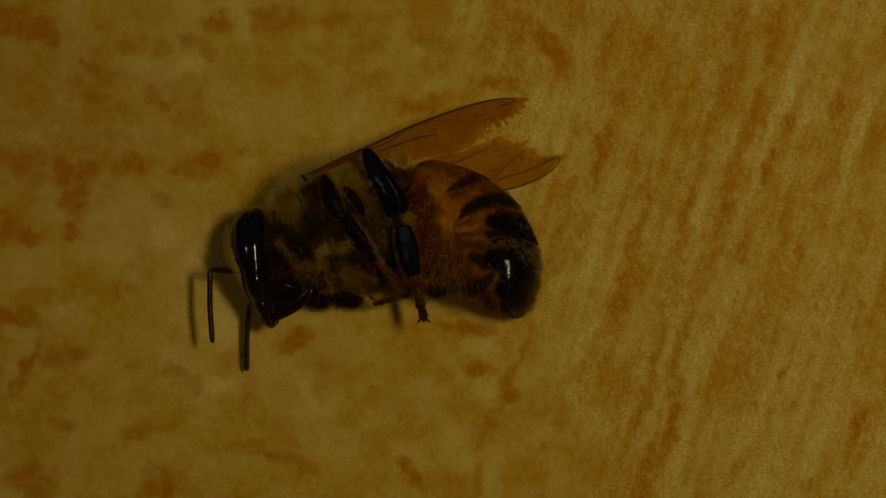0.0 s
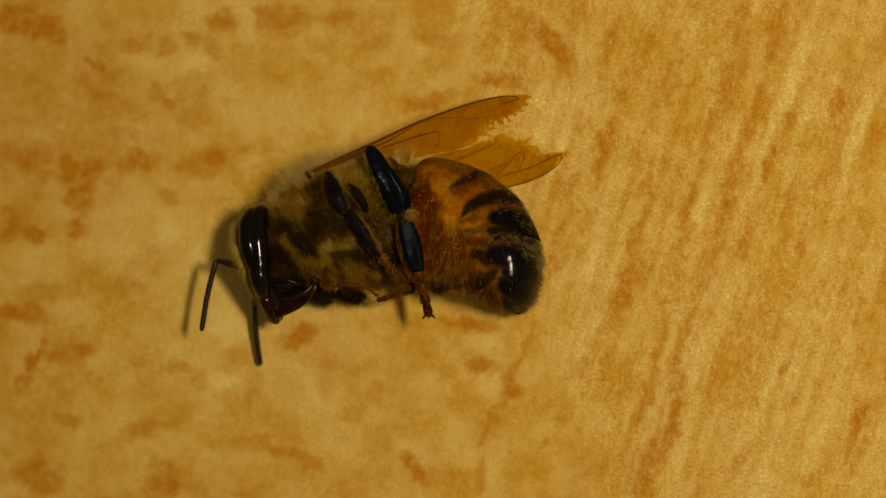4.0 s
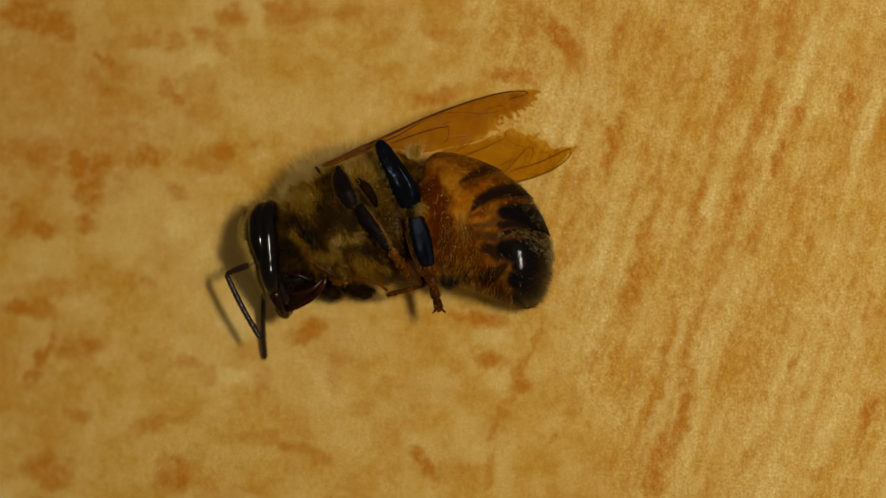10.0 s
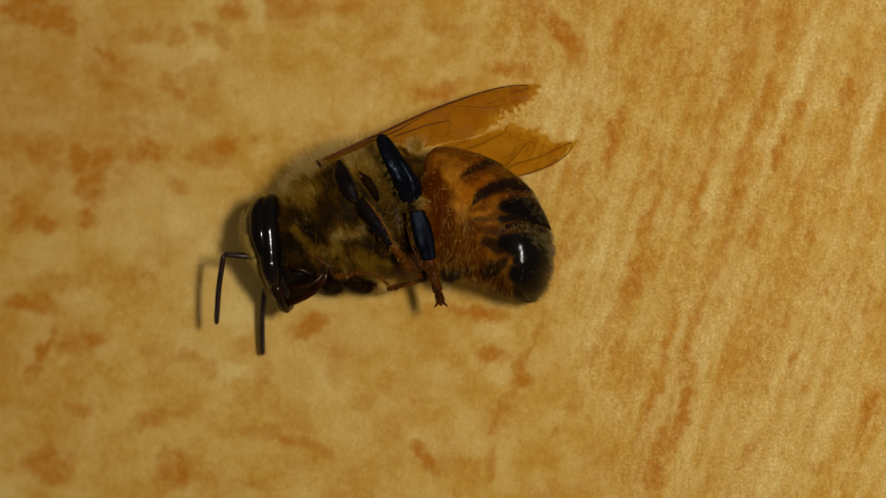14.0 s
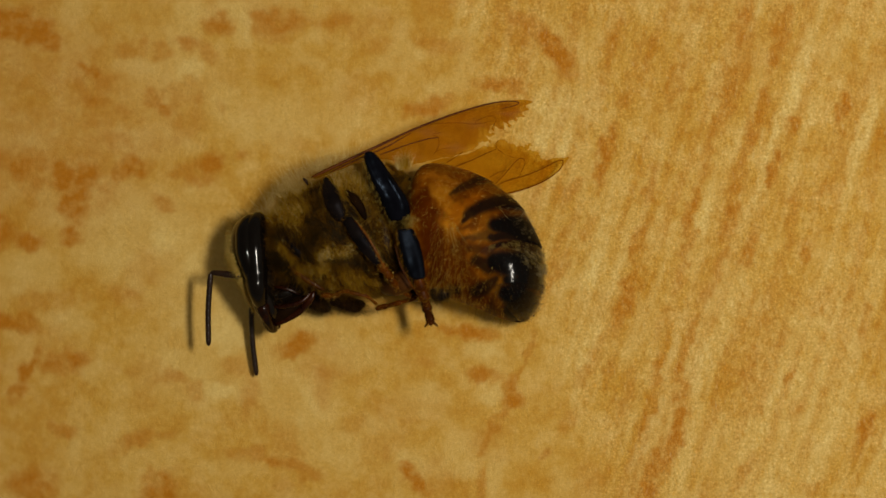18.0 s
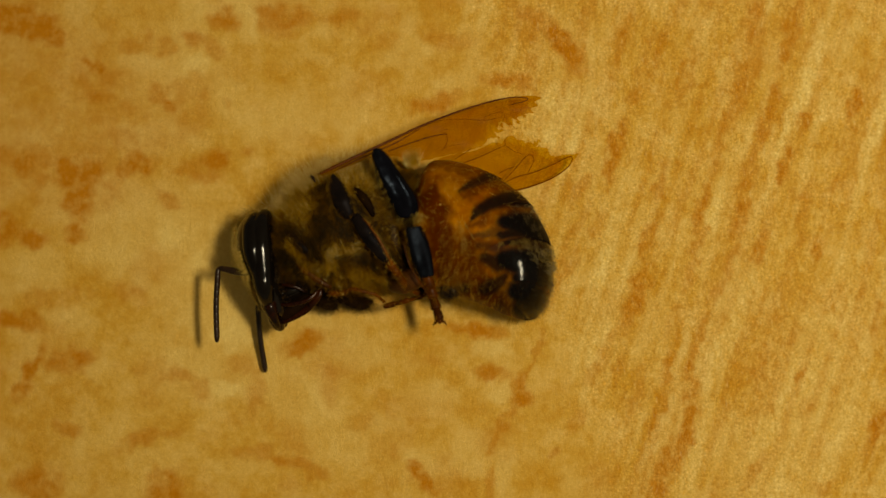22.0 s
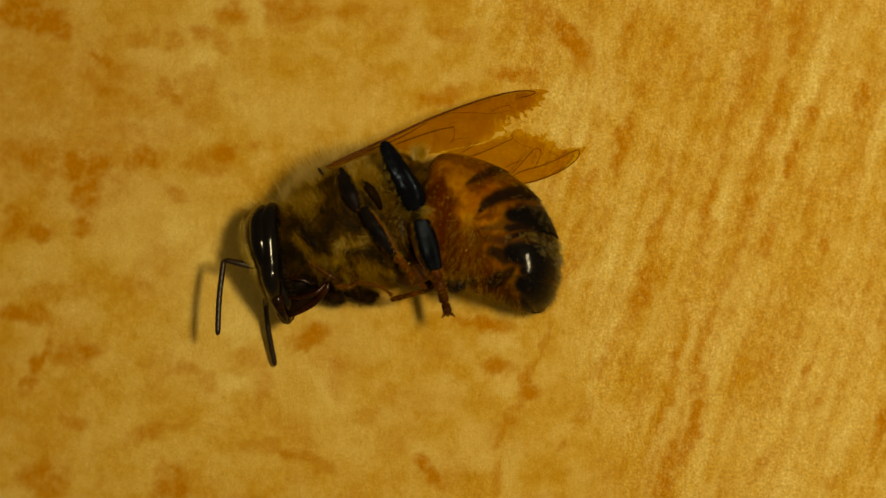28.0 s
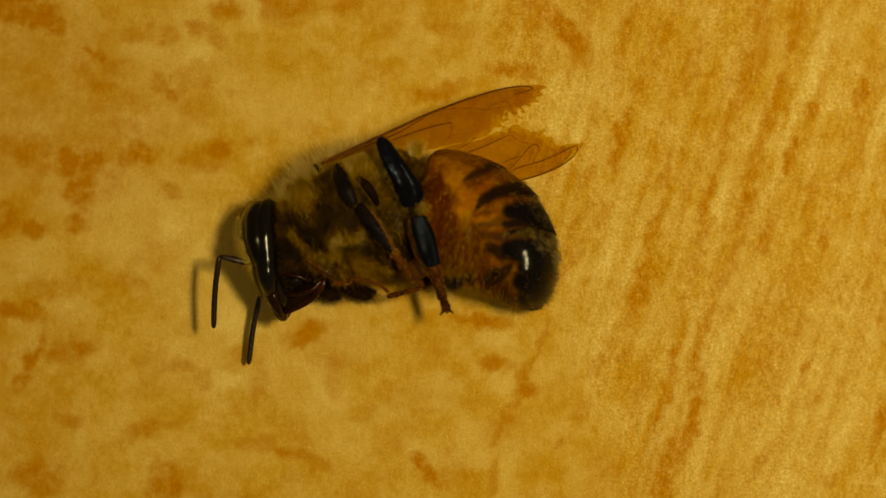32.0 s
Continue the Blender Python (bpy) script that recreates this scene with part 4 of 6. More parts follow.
BLACK_MARKS = (
    (((1.212, 2.399, 3.6), (1.53, 2.652, 3.3), (1.932, 2.908, 2.9), (2.42, 3.163, 2.0)), (0.05, 0.15, 0.17, 0.18), 0.88),
    (((1.645, 1.484, 3.8), (1.982, 1.865, 3.5), (2.553, 2.152, 3.2), (3.137, 2.178, 2.7), (3.669, 2.076, 1.9)), (0.06, 0.20, 0.29, 0.28, 0.28), 0.94),
    (((1.682, 0.973, 3.8), (2.217, 0.99, 3.8), (2.742, 1.141, 3.6)), (0.06, 0.15, 0.30), 0.72),
    (((2.8, 1.367, 3.6), (3.26, 1.369, 3.2), (3.97, 1.052, 2.0)), (0.34, 0.5, 0.62), 1.0),
    (((2.772, 0.158, 3.7), (3.393, 0.042, 3.5), (4.122, -0.007, 2.0)), (0.42, 0.66, 0.70), 1.0),
    (((2.169, 0.197, 3.75), (2.581, -0.031, 3.7)), (0.22, 0.34), 0.92),
    (((1.967, -0.852, 3.2), (2.382, -0.735, 3.4), (2.78, -0.487, 3.5)), (0.20, 0.30, 0.16), 0.92),
    (((3.172, -0.983, 3.3), (3.597, -1.143, 2.9), (3.381, -1.636, 2.3)), (0.42, 0.64, 0.62), 1.0),
    (((3.225, -0.527, 3.4), (3.72, -0.569, 3.1), (4.159, -0.585, 2.0)), (0.22, 0.34, 0.4), 1.0),
    (((2.622, 0.97, 3.7), (3.368, 1.008, 3.3), (4.136, 0.762, 2.1)), (0.16, 0.22, 0.3), 0.97),
    (((2.705, 0.687, 3.75), (3.381, 0.704, 3.4), (4.136, 0.493, 2.1)), (0.10, 0.20, 0.32), 0.96),
    (((0.875, -0.915, 2.9), (1.295, -0.835, 3.1)), (0.14, 0.20), 0.85),
    (((1.91, 0.613, 3.8), (2.621, 0.498, 3.7)), (0.12, 0.2), 0.55),
    (((2.818, -0.563, 3.5), (2.721, -1.14, 3.1), (2.465, -1.635, 2.4)), (0.16, 0.22, 0.25), 0.62),
    (((2.397, -1.496, 2.6), (2.784, -1.438, 2.6)), (0.2, 0.25), 0.6))
RUST_MARKS = (
    (((0.534, 3.108, 3.0), (1.196, 2.573, 3.5)), (0.5, 0.45), 0.42),
    (((0.229, 2.387, 3.6), (0.625, 1.109, 3.9), (0.861, -0.182, 3.5)), (0.42, 0.56, 0.64), 1.0),
    (((-0.319, 2.511, 2.6), (-0.121, 3.281, 2.6), (0.628, 3.513, 2.4)), (0.3, 0.22, 0.25), 0.7),
    (((0.728, 3.259, 3.0), (1.697, 3.098, 3.0), (2.657, 2.69, 2.3)), (0.24, 0.22, 0.3), 0.7),
    (((1.607, 0.387, 3.7), (1.559, -0.755, 3.3), (2.076, -1.54, 2.4)), (0.50, 0.75, 0.7), 0.92),
    (((1.912, 1.369, 3.8), (2.567, 1.613, 3.7)), (0.2, 0.26), 0.65),
    (((1.404, 2.379, 3.6), (1.985, 2.714, 3.0)), (0.2, 0.25), 0.7),
    (((1.759, 1.37, 3.8), (2.251, 1.864, 3.5), (3.277, 2.103, 2.6)), (0.2, 0.3, 0.4), 0.8),
    (((1.815, 0.67, 3.8), (2.468, 0.669, 3.7)), (0.2, 0.3), 0.75),
    (((0.551, -1.152, 2.6), (1.687, -1.444, 2.4)), (0.4, 0.4), 0.7))


def plate(start, end, at, t0, t1, grow, rows=26, cols=84, base=1.0, close=0.012, polish=0.15):
    """One overlapping plate of the abdomen between two lips, flaring to its rear one."""
    turn = np.linspace(t0, t1, cols)
    round_ = np.minimum(np.abs(turn), 360 - np.abs(turn))
    a, b = np.interp(round_, at, start) - 0.10, np.interp(round_, at, end)
    verts = []
    for i in range(rows + 1):
        f = min(i / (rows - 1), 1.0)
        side = np.clip((np.abs(np.abs(turn - (t0 + t1) / 2) - (t1 - t0) / 2)) / 14, 0, 1)  # the side edges tuck in
        verts.append(ring(a + (b - a) * f, turn, base * (1 + grow * (f ** 2 - 0.30)) - 0.045 * (1 - side) ** 2 - (close if i == rows else 0)))
    verts = np.concatenate(verts)
    faces = [[i * cols + j, i * cols + j + 1, (i + 1) * cols + j + 1, (i + 1) * cols + j] for i in range(rows) for j in range(cols - 1)]
    black, rust = marked(verts, BLACK_MARKS, 0.07, 250), marked(verts, RUST_MARKS, 0.30, 270)
    return (verts, faces), {"pigment": black, "rust": rust, "polish": black * polish}


def build_abdomen():
    core, tone = plate((0.1,) * 2, (8.0,) * 2, (0, 180), -180, 180, 0.0, 40, 60, 0.93, 0.0)
    abdomen = part("abdomen", core, BANDED, bee, "amber and black banded abdomen", attrs=tone)
    plates = []
    for k, reach in enumerate((96, 98, 102, 106, 110)):
        shape, tone = plate(LIPS[k], LIPS[k + 1], (0, 28, 50, 75, 105), -reach, reach, (0.03, 0.034, 0.034, 0.03, 0.02)[k], polish=1.0 if k > 2 else 0.12)
        plates.append(shape)
        part("tergite", shape, BANDED, abdomen, "amber plate with a black rear band" if k < 3 else "glossy black plate", attrs=tone)
    for k in range(5):
        shape, tone = plate(BELLY_LIPS[k], BELLY_LIPS[k + 1], (80, 110, 145, 180), 84, 276, 0.035, 20, 64, 0.978)
        plates.append(shape)
        part("sternite", shape, BANDED, abdomen, "amber-brown belly plate", attrs=tone)
    # a pale tuft where back and belly plates meet
    at = (1.306, 1.296, 3.84)
    p, d = scattered(swollen(at, [(at, (0.16, 0.24, 0.05), -40)], 10, 14), 34)
    part("tuft", hairs(p, d * 0.2, 0.75, 0.0040, (0.28, -0.9, 0.02), 0.10), STRAW_HAIR, abdomen, "pale tuft of hair between the plates", kind="stuff")
    # felt across the plates, as bands of short hair
    felts = (
        (0, 2600, GOLD_HAIR, 0.16, (((0.712, 3.359, 2.9), (1.438, 3.056, 3.2), (1.808, 2.827, 3.1)), (0.3, 0.3, 0.25), 0.5)),
        (1, 3600, OLIVE_HAIR, 0.16, (((1.831, 2.677, 3.0), (2.409, 2.722, 2.6), (3.113, 2.345, 2.1)), (0.10, 0.20, 0.20), 0.42)),
        (1, 2200, GOLD_HAIR, 0.14, (((1.727, 2.634, 3.2), (1.961, 2.559, 3.1), (2.154, 2.443, 3.1)), (0.10, 0.14, 0.12), 0.6)),
        (2, 3000, GREY_HAIR, 0.15, (((2.849, 1.71, 3.4), (3.317, 1.754, 2.9), (3.763, 1.301, 2.2)), (0.20, 0.28, 0.30), 0.5)),
        (3, 9000, STRAW_HAIR, 0.13, (((2.552, 0.63, 3.75), (2.938, 0.686, 3.65), (3.463, 0.685, 3.3)), (0.06, 0.09, 0.10), 0.95)),
        (3, 2600, STRAW_HAIR, 0.16, (((3.108, 0.648, 3.5), (3.614, 0.533, 3.0), (4.031, 0.263, 2.2)), (0.10, 0.26, 0.34), 0.8)),
        (3, 2600, GREY_HAIR, 0.17, (((3.285, 0.534, 3.4), (3.71, 0.343, 3.0), (4.089, 0.09, 2.2)), (0.10, 0.28, 0.36), 0.9)),
        (4, 1500, GREY_HAIR, 0.12, (((3.35, -0.757, 3.2), (4.028, -0.87, 2.2)), (0.05, 0.08), 0.25)))
    for k, n, mat, long, mark in felts:
        p, d = scattered(plates[k], n, lambda q: marked(q, (mark,), 0.16, 290) * np.clip((layered(q[:, 0] * 7 + 20, q[:, 1] * 7 + 20, 295, 3) - 0.34) * 4, 0, 1))
        part("felt", hairs(p, d, long, 0.0040, (0.25, -0.7, 0), 0.45), mat, abdomen, "short grey felt" if mat is GREY_HAIR else "short yellowish felt", kind="stuff")
    for k, n, mat, long in ((2, 160, DARK_HAIR, 0.11), (3, 420, DARK_HAIR, 0.13), (4, 700, DARK_HAIR, 0.15)):
        p, d = scattered(plates[k], n)
        part("bristles", hairs(p, d, long, 0.0045, (0.15, -0.35, 0), 0.35), mat, abdomen, kind="stuff")
    # golden hair on the belly, hanging towards the tip
    for k, n in ((5, 90), (6, 560), (7, 620), (8, 420), (9, 300)):
        p, d = scattered(plates[k], n, lambda q: 1 - 0.9 * marked(q, BLACK_MARKS))
        part("bristles", hairs(p, d, 0.30, 0.0036, (0.1, -0.7, 0), 0.3), GOLD_HAIR, abdomen, "golden belly hair", kind="stuff")
    for k, n in ((0, 650), (1, 260), (2, 80), (6, 260), (7, 160), (8, 100)):
        p, d = scattered(plates[k], n, lambda q: (q[:, 2] > 2.2) * (1 - 0.75 * marked(q, BLACK_MARKS)))
        part("bristles", hairs(p, d, 0.20, 0.0030, (0.3, -0.7, 0.1), 0.45), PALE_HAIR, abdomen, "sparse pale hair", kind="stuff")


def build_head():
    skin = swollen((-5.977, 0.122, 1.95), [
        ((-6.06, 0.52, 1.9), (1.26, 0.80, 1.55), -78), ((-5.60, -0.93, 1.95), (1.2, 0.50, 1.2), -62),
        ((-5.648, 0.462, 2.4), (1.24, 0.62, 1.05), -77)], 44, 52)
    head = part("head", skin, SKULL, bee, "brown-black head with a pale-haired face")
    eye = joined(tube([(-5.657, 1.845, 2.75), (-5.73, 1.277, 3.1), (-5.716, 0.598, 3.24), (-5.649, -0.175, 3.28), (-5.581, -0.852, 3.32), (-5.579, -1.545, 2.7)], (0.24, 0.40, 0.46, 0.42, 0.34, 0.20), 1, 32, 48),
                 tube([(-5.912, 1.747, 2.85), (-6.043, 1.22, 3.2), (-5.966, 0.483, 3.43), (-5.825, -0.174, 3.37), (-5.709, -0.818, 3.05)], (0.20, 0.34, 0.35, 0.27, 0.15), 1, 28, 44))
    part("compound_eye", eye, EYE, head, "long glossy brown-black eye, ridged lengthwise")
    lobes = (((-6.428, 0.43, 0.95), (1.36, 0.56, 0.72), -81), ((-6.175, -0.387, 0.95), (0.85, 0.38, 0.55), -70))
    part("compound_eye", swollen(lobes[0][0], lobes, 36, 40), EYE, head, "long glossy brown-black eye")
    part("clypeus", tube([(-5.719, -0.646, 2.85), (-5.628, -1.151, 2.9), (-5.54, -1.642, 2.7)], (0.26, 0.30, 0.24), 0.9, 20, 24), BLACK, head, "black face shield")
    part("labrum", swollen((-5.435, -2.029, 2.2), [((-5.456, -1.989, 2.2), (0.42, 0.24, 0.45), -58)], 20, 24), MOUTH, head, "red-brown upper lip")
    part("mandible", tube([(-5.557, -0.863, 2.7), (-5.496, -1.441, 2.95), (-5.383, -1.851, 2.85), (-5.271, -2.272, 2.5)], (0.18, 0.24, 0.17, 0.07), 0.9, 18, 28), MOUTH, head, "dark red-brown jaw")
    part("mandible", tube([(-5.518, -1.604, 1.3), (-5.401, -1.968, 1.35), (-5.384, -2.248, 1.5)], (0.22, 0.17, 0.12), 0.8), MOUTH, head, "red-brown jaw")
    part("proboscis", tube([(-5.324, -2.067, 2.2), (-4.833, -1.864, 2.4), (-4.308, -1.587, 2.5), (-3.885, -1.156, 2.6), (-3.745, -0.864, 2.6)], (0.10, 0.13, 0.13, 0.11, 0.06), 0.7, 16, 32), TONGUE, head, "folded red-brown tongue")
    part("labium", swollen((-4.719, -1.478, 2.2), [((-4.719, -1.517, 2.2), (0.78, 0.30, 0.5), 33)], 22, 30), DULL, head, "dark red-brown underlip")
    part("palp", tube([(-5.246, -1.426, 2.75), (-4.723, -1.403, 2.85), (-4.166, -1.248, 2.85), (-3.819, -0.919, 2.8)], (0.06, 0.08, 0.08, 0.05), 1, 12, 26), TONGUE, head, "slender red-brown palp")
    part("palp", tube([(-5.108, -0.723, 2.9), (-4.785, -0.76, 3.0), (-4.499, -0.839, 2.95), (-4.225, -0.996, 2.85)], (0.05, 0.07, 0.06, 0.04), 1, 12, 24), TONGUE, head)
    part("cheek", swollen((-4.89, -1.026, 1.9), [((-4.89, -0.946, 1.9), (0.66, 0.44, 0.75), 25)], 20, 26), SKULL, head, "dark hollow cheek")
    # pale fringe down the face, gold behind the eye
    front = v3((-0.93, -0.30, 0))
    p, d = scattered(skin, 26000, lambda q: ((q - skin[0].mean(0)) @ front > 0.36) * (q[:, 2] < 3.5) * (q[:, 2] > 0.8) * np.where(q[:, 1] < skin[0].mean(0)[1] + 0.3, 1.0, 0.16))
    part("fringe", hairs(p, d, 0.25, 0.0050, (-0.35, -0.25, 0.25), 0.35), PALE_HAIR, head, "pale hair on the face", kind="stuff")
    p, d = scattered(skin, 9000, lambda q: ((q - skin[0].mean(0)) @ front < -0.35) * (q[:, 1] < skin[0].mean(0)[1] + 0.6) * 0.8)
    part("fringe", hairs(p, d, 0.20, 0.0035, (0.3, -0.3, 0.1), 0.45), UNDER_HAIR, head, "brown hair behind the eye", kind="stuff")
    p, d = scattered(skin, 2200, lambda q: (q[:, 1] > 1.393) * 1.0)
    part("fringe", hairs(p, d, 0.30, 0.0042, (-0.2, 0.5, 0), 0.45), OLIVE_HAIR, head, "olive hair on the crown", kind="stuff")
    return head


def bristled(name, limb, shape, count, long, material, lean, keep=None, label="", origin=None):
    p, d = scattered(shape, count, keep)
    p, d = p[abs(d[:, 2]) < 0.6], d[abs(d[:, 2]) < 0.6]
    return part(name, hairs(p, d, long, 0.0038, lean, 0.5), material, limb, label, origin=origin, kind="stuff")


def blade(left, right, knots, tops, thick, rows=44, cols=25, nose=0.045):
    """A flat limb joint between two edge lines; tops gives the upper face's height across it, start to end."""
    L, R = spline(left, rows), spline(right, rows)
    across = np.linspace(-1, 1, cols)
    verts = []
    for i in range(rows):
        f = i / (rows - 1)
        k = f * (len(tops) - 1)
        a, b = tops[int(k)], tops[min(int(k) + 1, len(tops) - 1)]
        top = np.interp(across, knots, np.asarray(a) + (np.asarray(b) - np.asarray(a)) * (k - int(k)))
        top = np.convolve(np.pad(top, 2, mode="edge"), (0.1, 0.2, 0.4, 0.2, 0.1), "valid")
        end = math.sqrt(max(0.0, 1 - (1 - min(1.0, f / nose, (1 - f) / 0.045)) ** 2))
        slim = 0.80 if f > 0.5 or nose < 0.1 else 0.35
        for v in list(range(cols)) + list(range(cols - 2, 0, -1)):
            under = len(verts) % (2 * cols - 2) >= cols
            place = (L[i] + R[i]) / 2 + (R[i] - L[i]) / 2 * across[v] * (slim + (1 - slim) * end)
            rim = math.sqrt(max(0.0, 1 - abs(across[v]) ** 5))
            verts.append(place + v3((0, 0, (-thick * rim if under else top[v]) * (0.5 + 0.5 * end))))
    n = 2 * cols - 2
    faces = [[i * n + k, i * n + (k + 1) % n, (i + 1) * n + (k + 1) % n, (i + 1) * n + k] for i in range(rows - 1) for k in range(n)]
    faces += [list(range(n))[::-1], [(rows - 1) * n + k for k in range(n)]]
    return np.array(verts), faces


def toes(leg, points, radius, joints, material, label="", origin=None):
    """The small jointed foot: a row of joints, each wider at its far end."""
    line = spline(points, joints * 6 + 1)
    made, shapes = [], []
    for j in range(joints):
        seg = line[j * 6:(j + 1) * 6 + 1]
        r = radius * (1.0 - 0.08 * j)
        shapes.append(tube([seg[0], seg[3], seg[6]], (r * 0.84, r * 0.97, r * 1.08), 0.8, 12, 10, blunt=1.0))
        made.append(part("foot_joint", shapes[-1], material, leg, label, origin=origin))
    p, d = scattered(joined(*shapes), 240)
    made.append(part("bristles", hairs(p, d, 0.12, 0.0050, (0.1, -0.3, 0.1), 0.4), GOLD_HAIR, leg, origin=origin, kind="stuff"))
    return made


def claws(leg, tip, way, size, origin):
    """Two hooked claws and the pad between them."""
    tip, way = v3(tip), v3(way)
    side = np.cross(way, (0, 0, 1.0))
    made = [part("claw", tube([tip, tip + (way * 0.45 + side * s * 0.75) * size * 0.8, tip + (way * 0.95 + side * s * 1.15) * size], (0.065, 0.05, 0.022), 1, 8, 10), RED, leg, "hooked red-brown claw", origin=origin) for s in (-1, 1)]
    made.append(part("foot_pad", tube([tip, tip + way * size * 0.75], (0.08, 0.06), 1, 8, 8), RED, leg, origin=origin))
    return made


def build_legs():
    # near hind leg: thigh behind, broad shiny shin, flat first foot joint; the foot turns on the knee
    leg = part("hind_leg", tube([(-1.113, 0.021, 2.6), (-1.273, 1.789, 3.0), (-1.591, 3.507, 3.4)], (0.30, 0.30, 0.17)), BROWN, bee, "black hind leg drawn up, its flat shin shining")
    shin = blade([(-1.719, 3.766, 4.3), (-1.486, 3.047, 4.22), (-1.218, 2.404, 4.12), (-0.967, 1.836, 4.03), (-0.804, 1.513, 3.98)], [(-1.332, 3.97, 4.3), (-0.83, 3.269, 4.22), (-0.369, 2.587, 4.12), (-0.118, 2.058, 4.03), (-0.129, 1.566, 3.98)],
                 (-1, -0.75, -0.5, -0.1, 0.3, 0.7, 1), ((-0.10, 0.03, 0.07, 0.02, -0.02, -0.04, -0.14), (-0.12, 0.10, 0.14, 0.075, 0.05, 0.06, -0.12), (-0.12, 0.09, 0.13, 0.10, 0.09, 0.05, -0.14), (-0.12, 0.07, 0.08, 0.09, 0.07, -0.04, -0.17)), 0.22, nose=0.13)
    part("tibia", shin, SHIN, leg, "broad glossy black shin with a lengthwise ridge")
    p, d = scattered(shin, 560, lambda q: 1.0 * (q @ v3((-0.86, -0.5, 0)) > np.median(shin[0] @ v3((-0.86, -0.5, 0)))))
    ok = abs(d[:, 2]) < 0.7
    part("bristles", hairs(p[ok], d[ok], rng.uniform(0.14, 0.44, ok.sum()), 0.0048, (-0.5, -0.45, 0.15), 0.5), STRAW_HAIR, leg, "golden shin bristles", kind="stuff")
    p, d = scattered(tube([(-0.223, 1.452, 4.1), (0.029, 1.603, 4.0)], (0.12, 0.12), 0.6), 90)
    part("bristles", hairs(p, d, 0.2, 0.0055, (0.3, -0.3, 0.2), 0.5), STRAW_HAIR, leg, "stiff comb of bristles at the heel", kind="stuff")
    knee = (-0.051, 1.239, 4.35)
    foot = blade([(-0.589, 1.227, 4.0), (-0.519, 0.678, 3.97), (-0.379, 0.051, 3.9), (-0.129, -0.5, 3.8)], [(-0.011, 1.282, 4.0), (0.213, 0.732, 3.97), (0.334, 0.107, 3.9), (0.372, -0.425, 3.8)],
                 (-1, -0.75, -0.4, 0.1, 0.5, 0.8, 1), ((-0.12, 0.06, 0.09, 0.05, 0.03, 0.0, -0.14), (-0.12, 0.10, 0.13, 0.07, 0.0, -0.04, -0.14), (-0.12, 0.10, 0.15, 0.08, -0.04, -0.07, -0.14), (-0.12, 0.05, 0.08, 0.03, -0.02, -0.05, -0.12)), 0.2, 38)
    # black joint whose blue reflection comes from the material's tint
    moving = [part("basitarsus", foot, SKY_TINTED, leg, "flat black first foot joint, sky-blue gloss in its colour", origin=knee)]
    moving.append(bristled("bristles", leg, foot, 700, 0.15, GOLD_HAIR, (-0.1, -0.5, 0), origin=knee))
    moving.append(part("shin_rim", tube([(-0.647, 0.773, 3.9), (-0.466, 0.051, 3.85), (-0.196, -0.52, 3.75), (-0.012, -0.846, 3.6), (0.182, -1.209, 3.5)], (0.015, 0.024, 0.028, 0.026, 0.015), 1, 10, 30), RED, leg, "amber edge of the foot joint", origin=knee))
    moving += toes(leg, [(0.068, -0.409, 3.5), (0.195, -0.945, 3.35), (0.338, -1.44, 3.4), (0.489, -1.913, 3.5)], 0.215, 4, RED, "slender red-brown foot joint", knee)
    moving += claws(leg, (0.489, -1.894, 3.5), (0.05, -0.99, 0.05), 0.21, knee)
    # far hind leg: only its brush shows below the belly
    leg = part("hind_leg", tube([(-1.046, -0.581, 1.4), (-0.417, -1.018, 1.7), (0.105, -0.972, 2.1)], (0.2, 0.22, 0.2)), BROWN, bee, "dark far hind leg with a bristly brush")
    brush = tube([(0.395, -0.96, 2.6), (0.741, -0.917, 2.8), (1.014, -0.879, 2.8)], (0.24, 0.30, 0.22), 0.5)
    part("basitarsus", brush, BLACK, leg, "black brush of the far foot")
    p, d = scattered(brush, 700)
    part("bristles", hairs(p, d, 0.2, 0.006, (0.2, 0.3, 0.2), 0.4), UNDER_HAIR, leg, kind="stuff")
    toes(leg, [(-1.688, -1.498, 2.0), (-1.132, -1.361, 2.0), (-0.421, -1.164, 2.1), (0.189, -0.929, 2.2)], 0.10, 4, RED)
    part("femur", tube([(-1.429, -0.769, 2.5), (-0.86, -0.666, 2.9), (-0.392, -0.473, 3.0), (-0.118, -0.185, 3.0)], (0.2, 0.40, 0.38, 0.24), 0.6, 18, 28), HOLLOW, leg, "chestnut thigh")
    # near middle leg
    thigh = tube([(-3.159, 3.049, 3.4), (-2.998, 2.601, 3.6), (-2.752, 2.08, 3.75), (-2.481, 1.505, 3.75)], (0.06, 0.29, 0.35, 0.20), 0.7, 20, 34, blunt=0.2)
    leg = part("middle_leg", thigh, LIMB, bee, "black middle leg with amber-edged shin")
    bristled("bristles", leg, thigh, 900, 0.15, OLIVE_HAIR, (0.3, -0.3, 0.2))
    shin = tube([(-2.333, 1.618, 3.8), (-1.992, 1.196, 3.95), (-1.644, 0.7, 3.95), (-1.22, 0.09, 3.75)], (0.20, 0.25, 0.26, 0.18), 0.6, 20, 34, blunt=0.6)
    part("tibia", shin, LIMB, leg)
    bristled("bristles", leg, shin, 420, 0.13, GOLD_HAIR, (0.3, -0.1, 0.1))
    rim = tube([(-2.167, 1.693, 3.85), (-1.787, 1.309, 4.0), (-1.436, 0.813, 4.02), (-1.219, 0.395, 3.95), (-1.027, -0.063, 3.75)], (0.02, 0.03, 0.036, 0.045, 0.05), 0.8, 10, 28, 0.25)
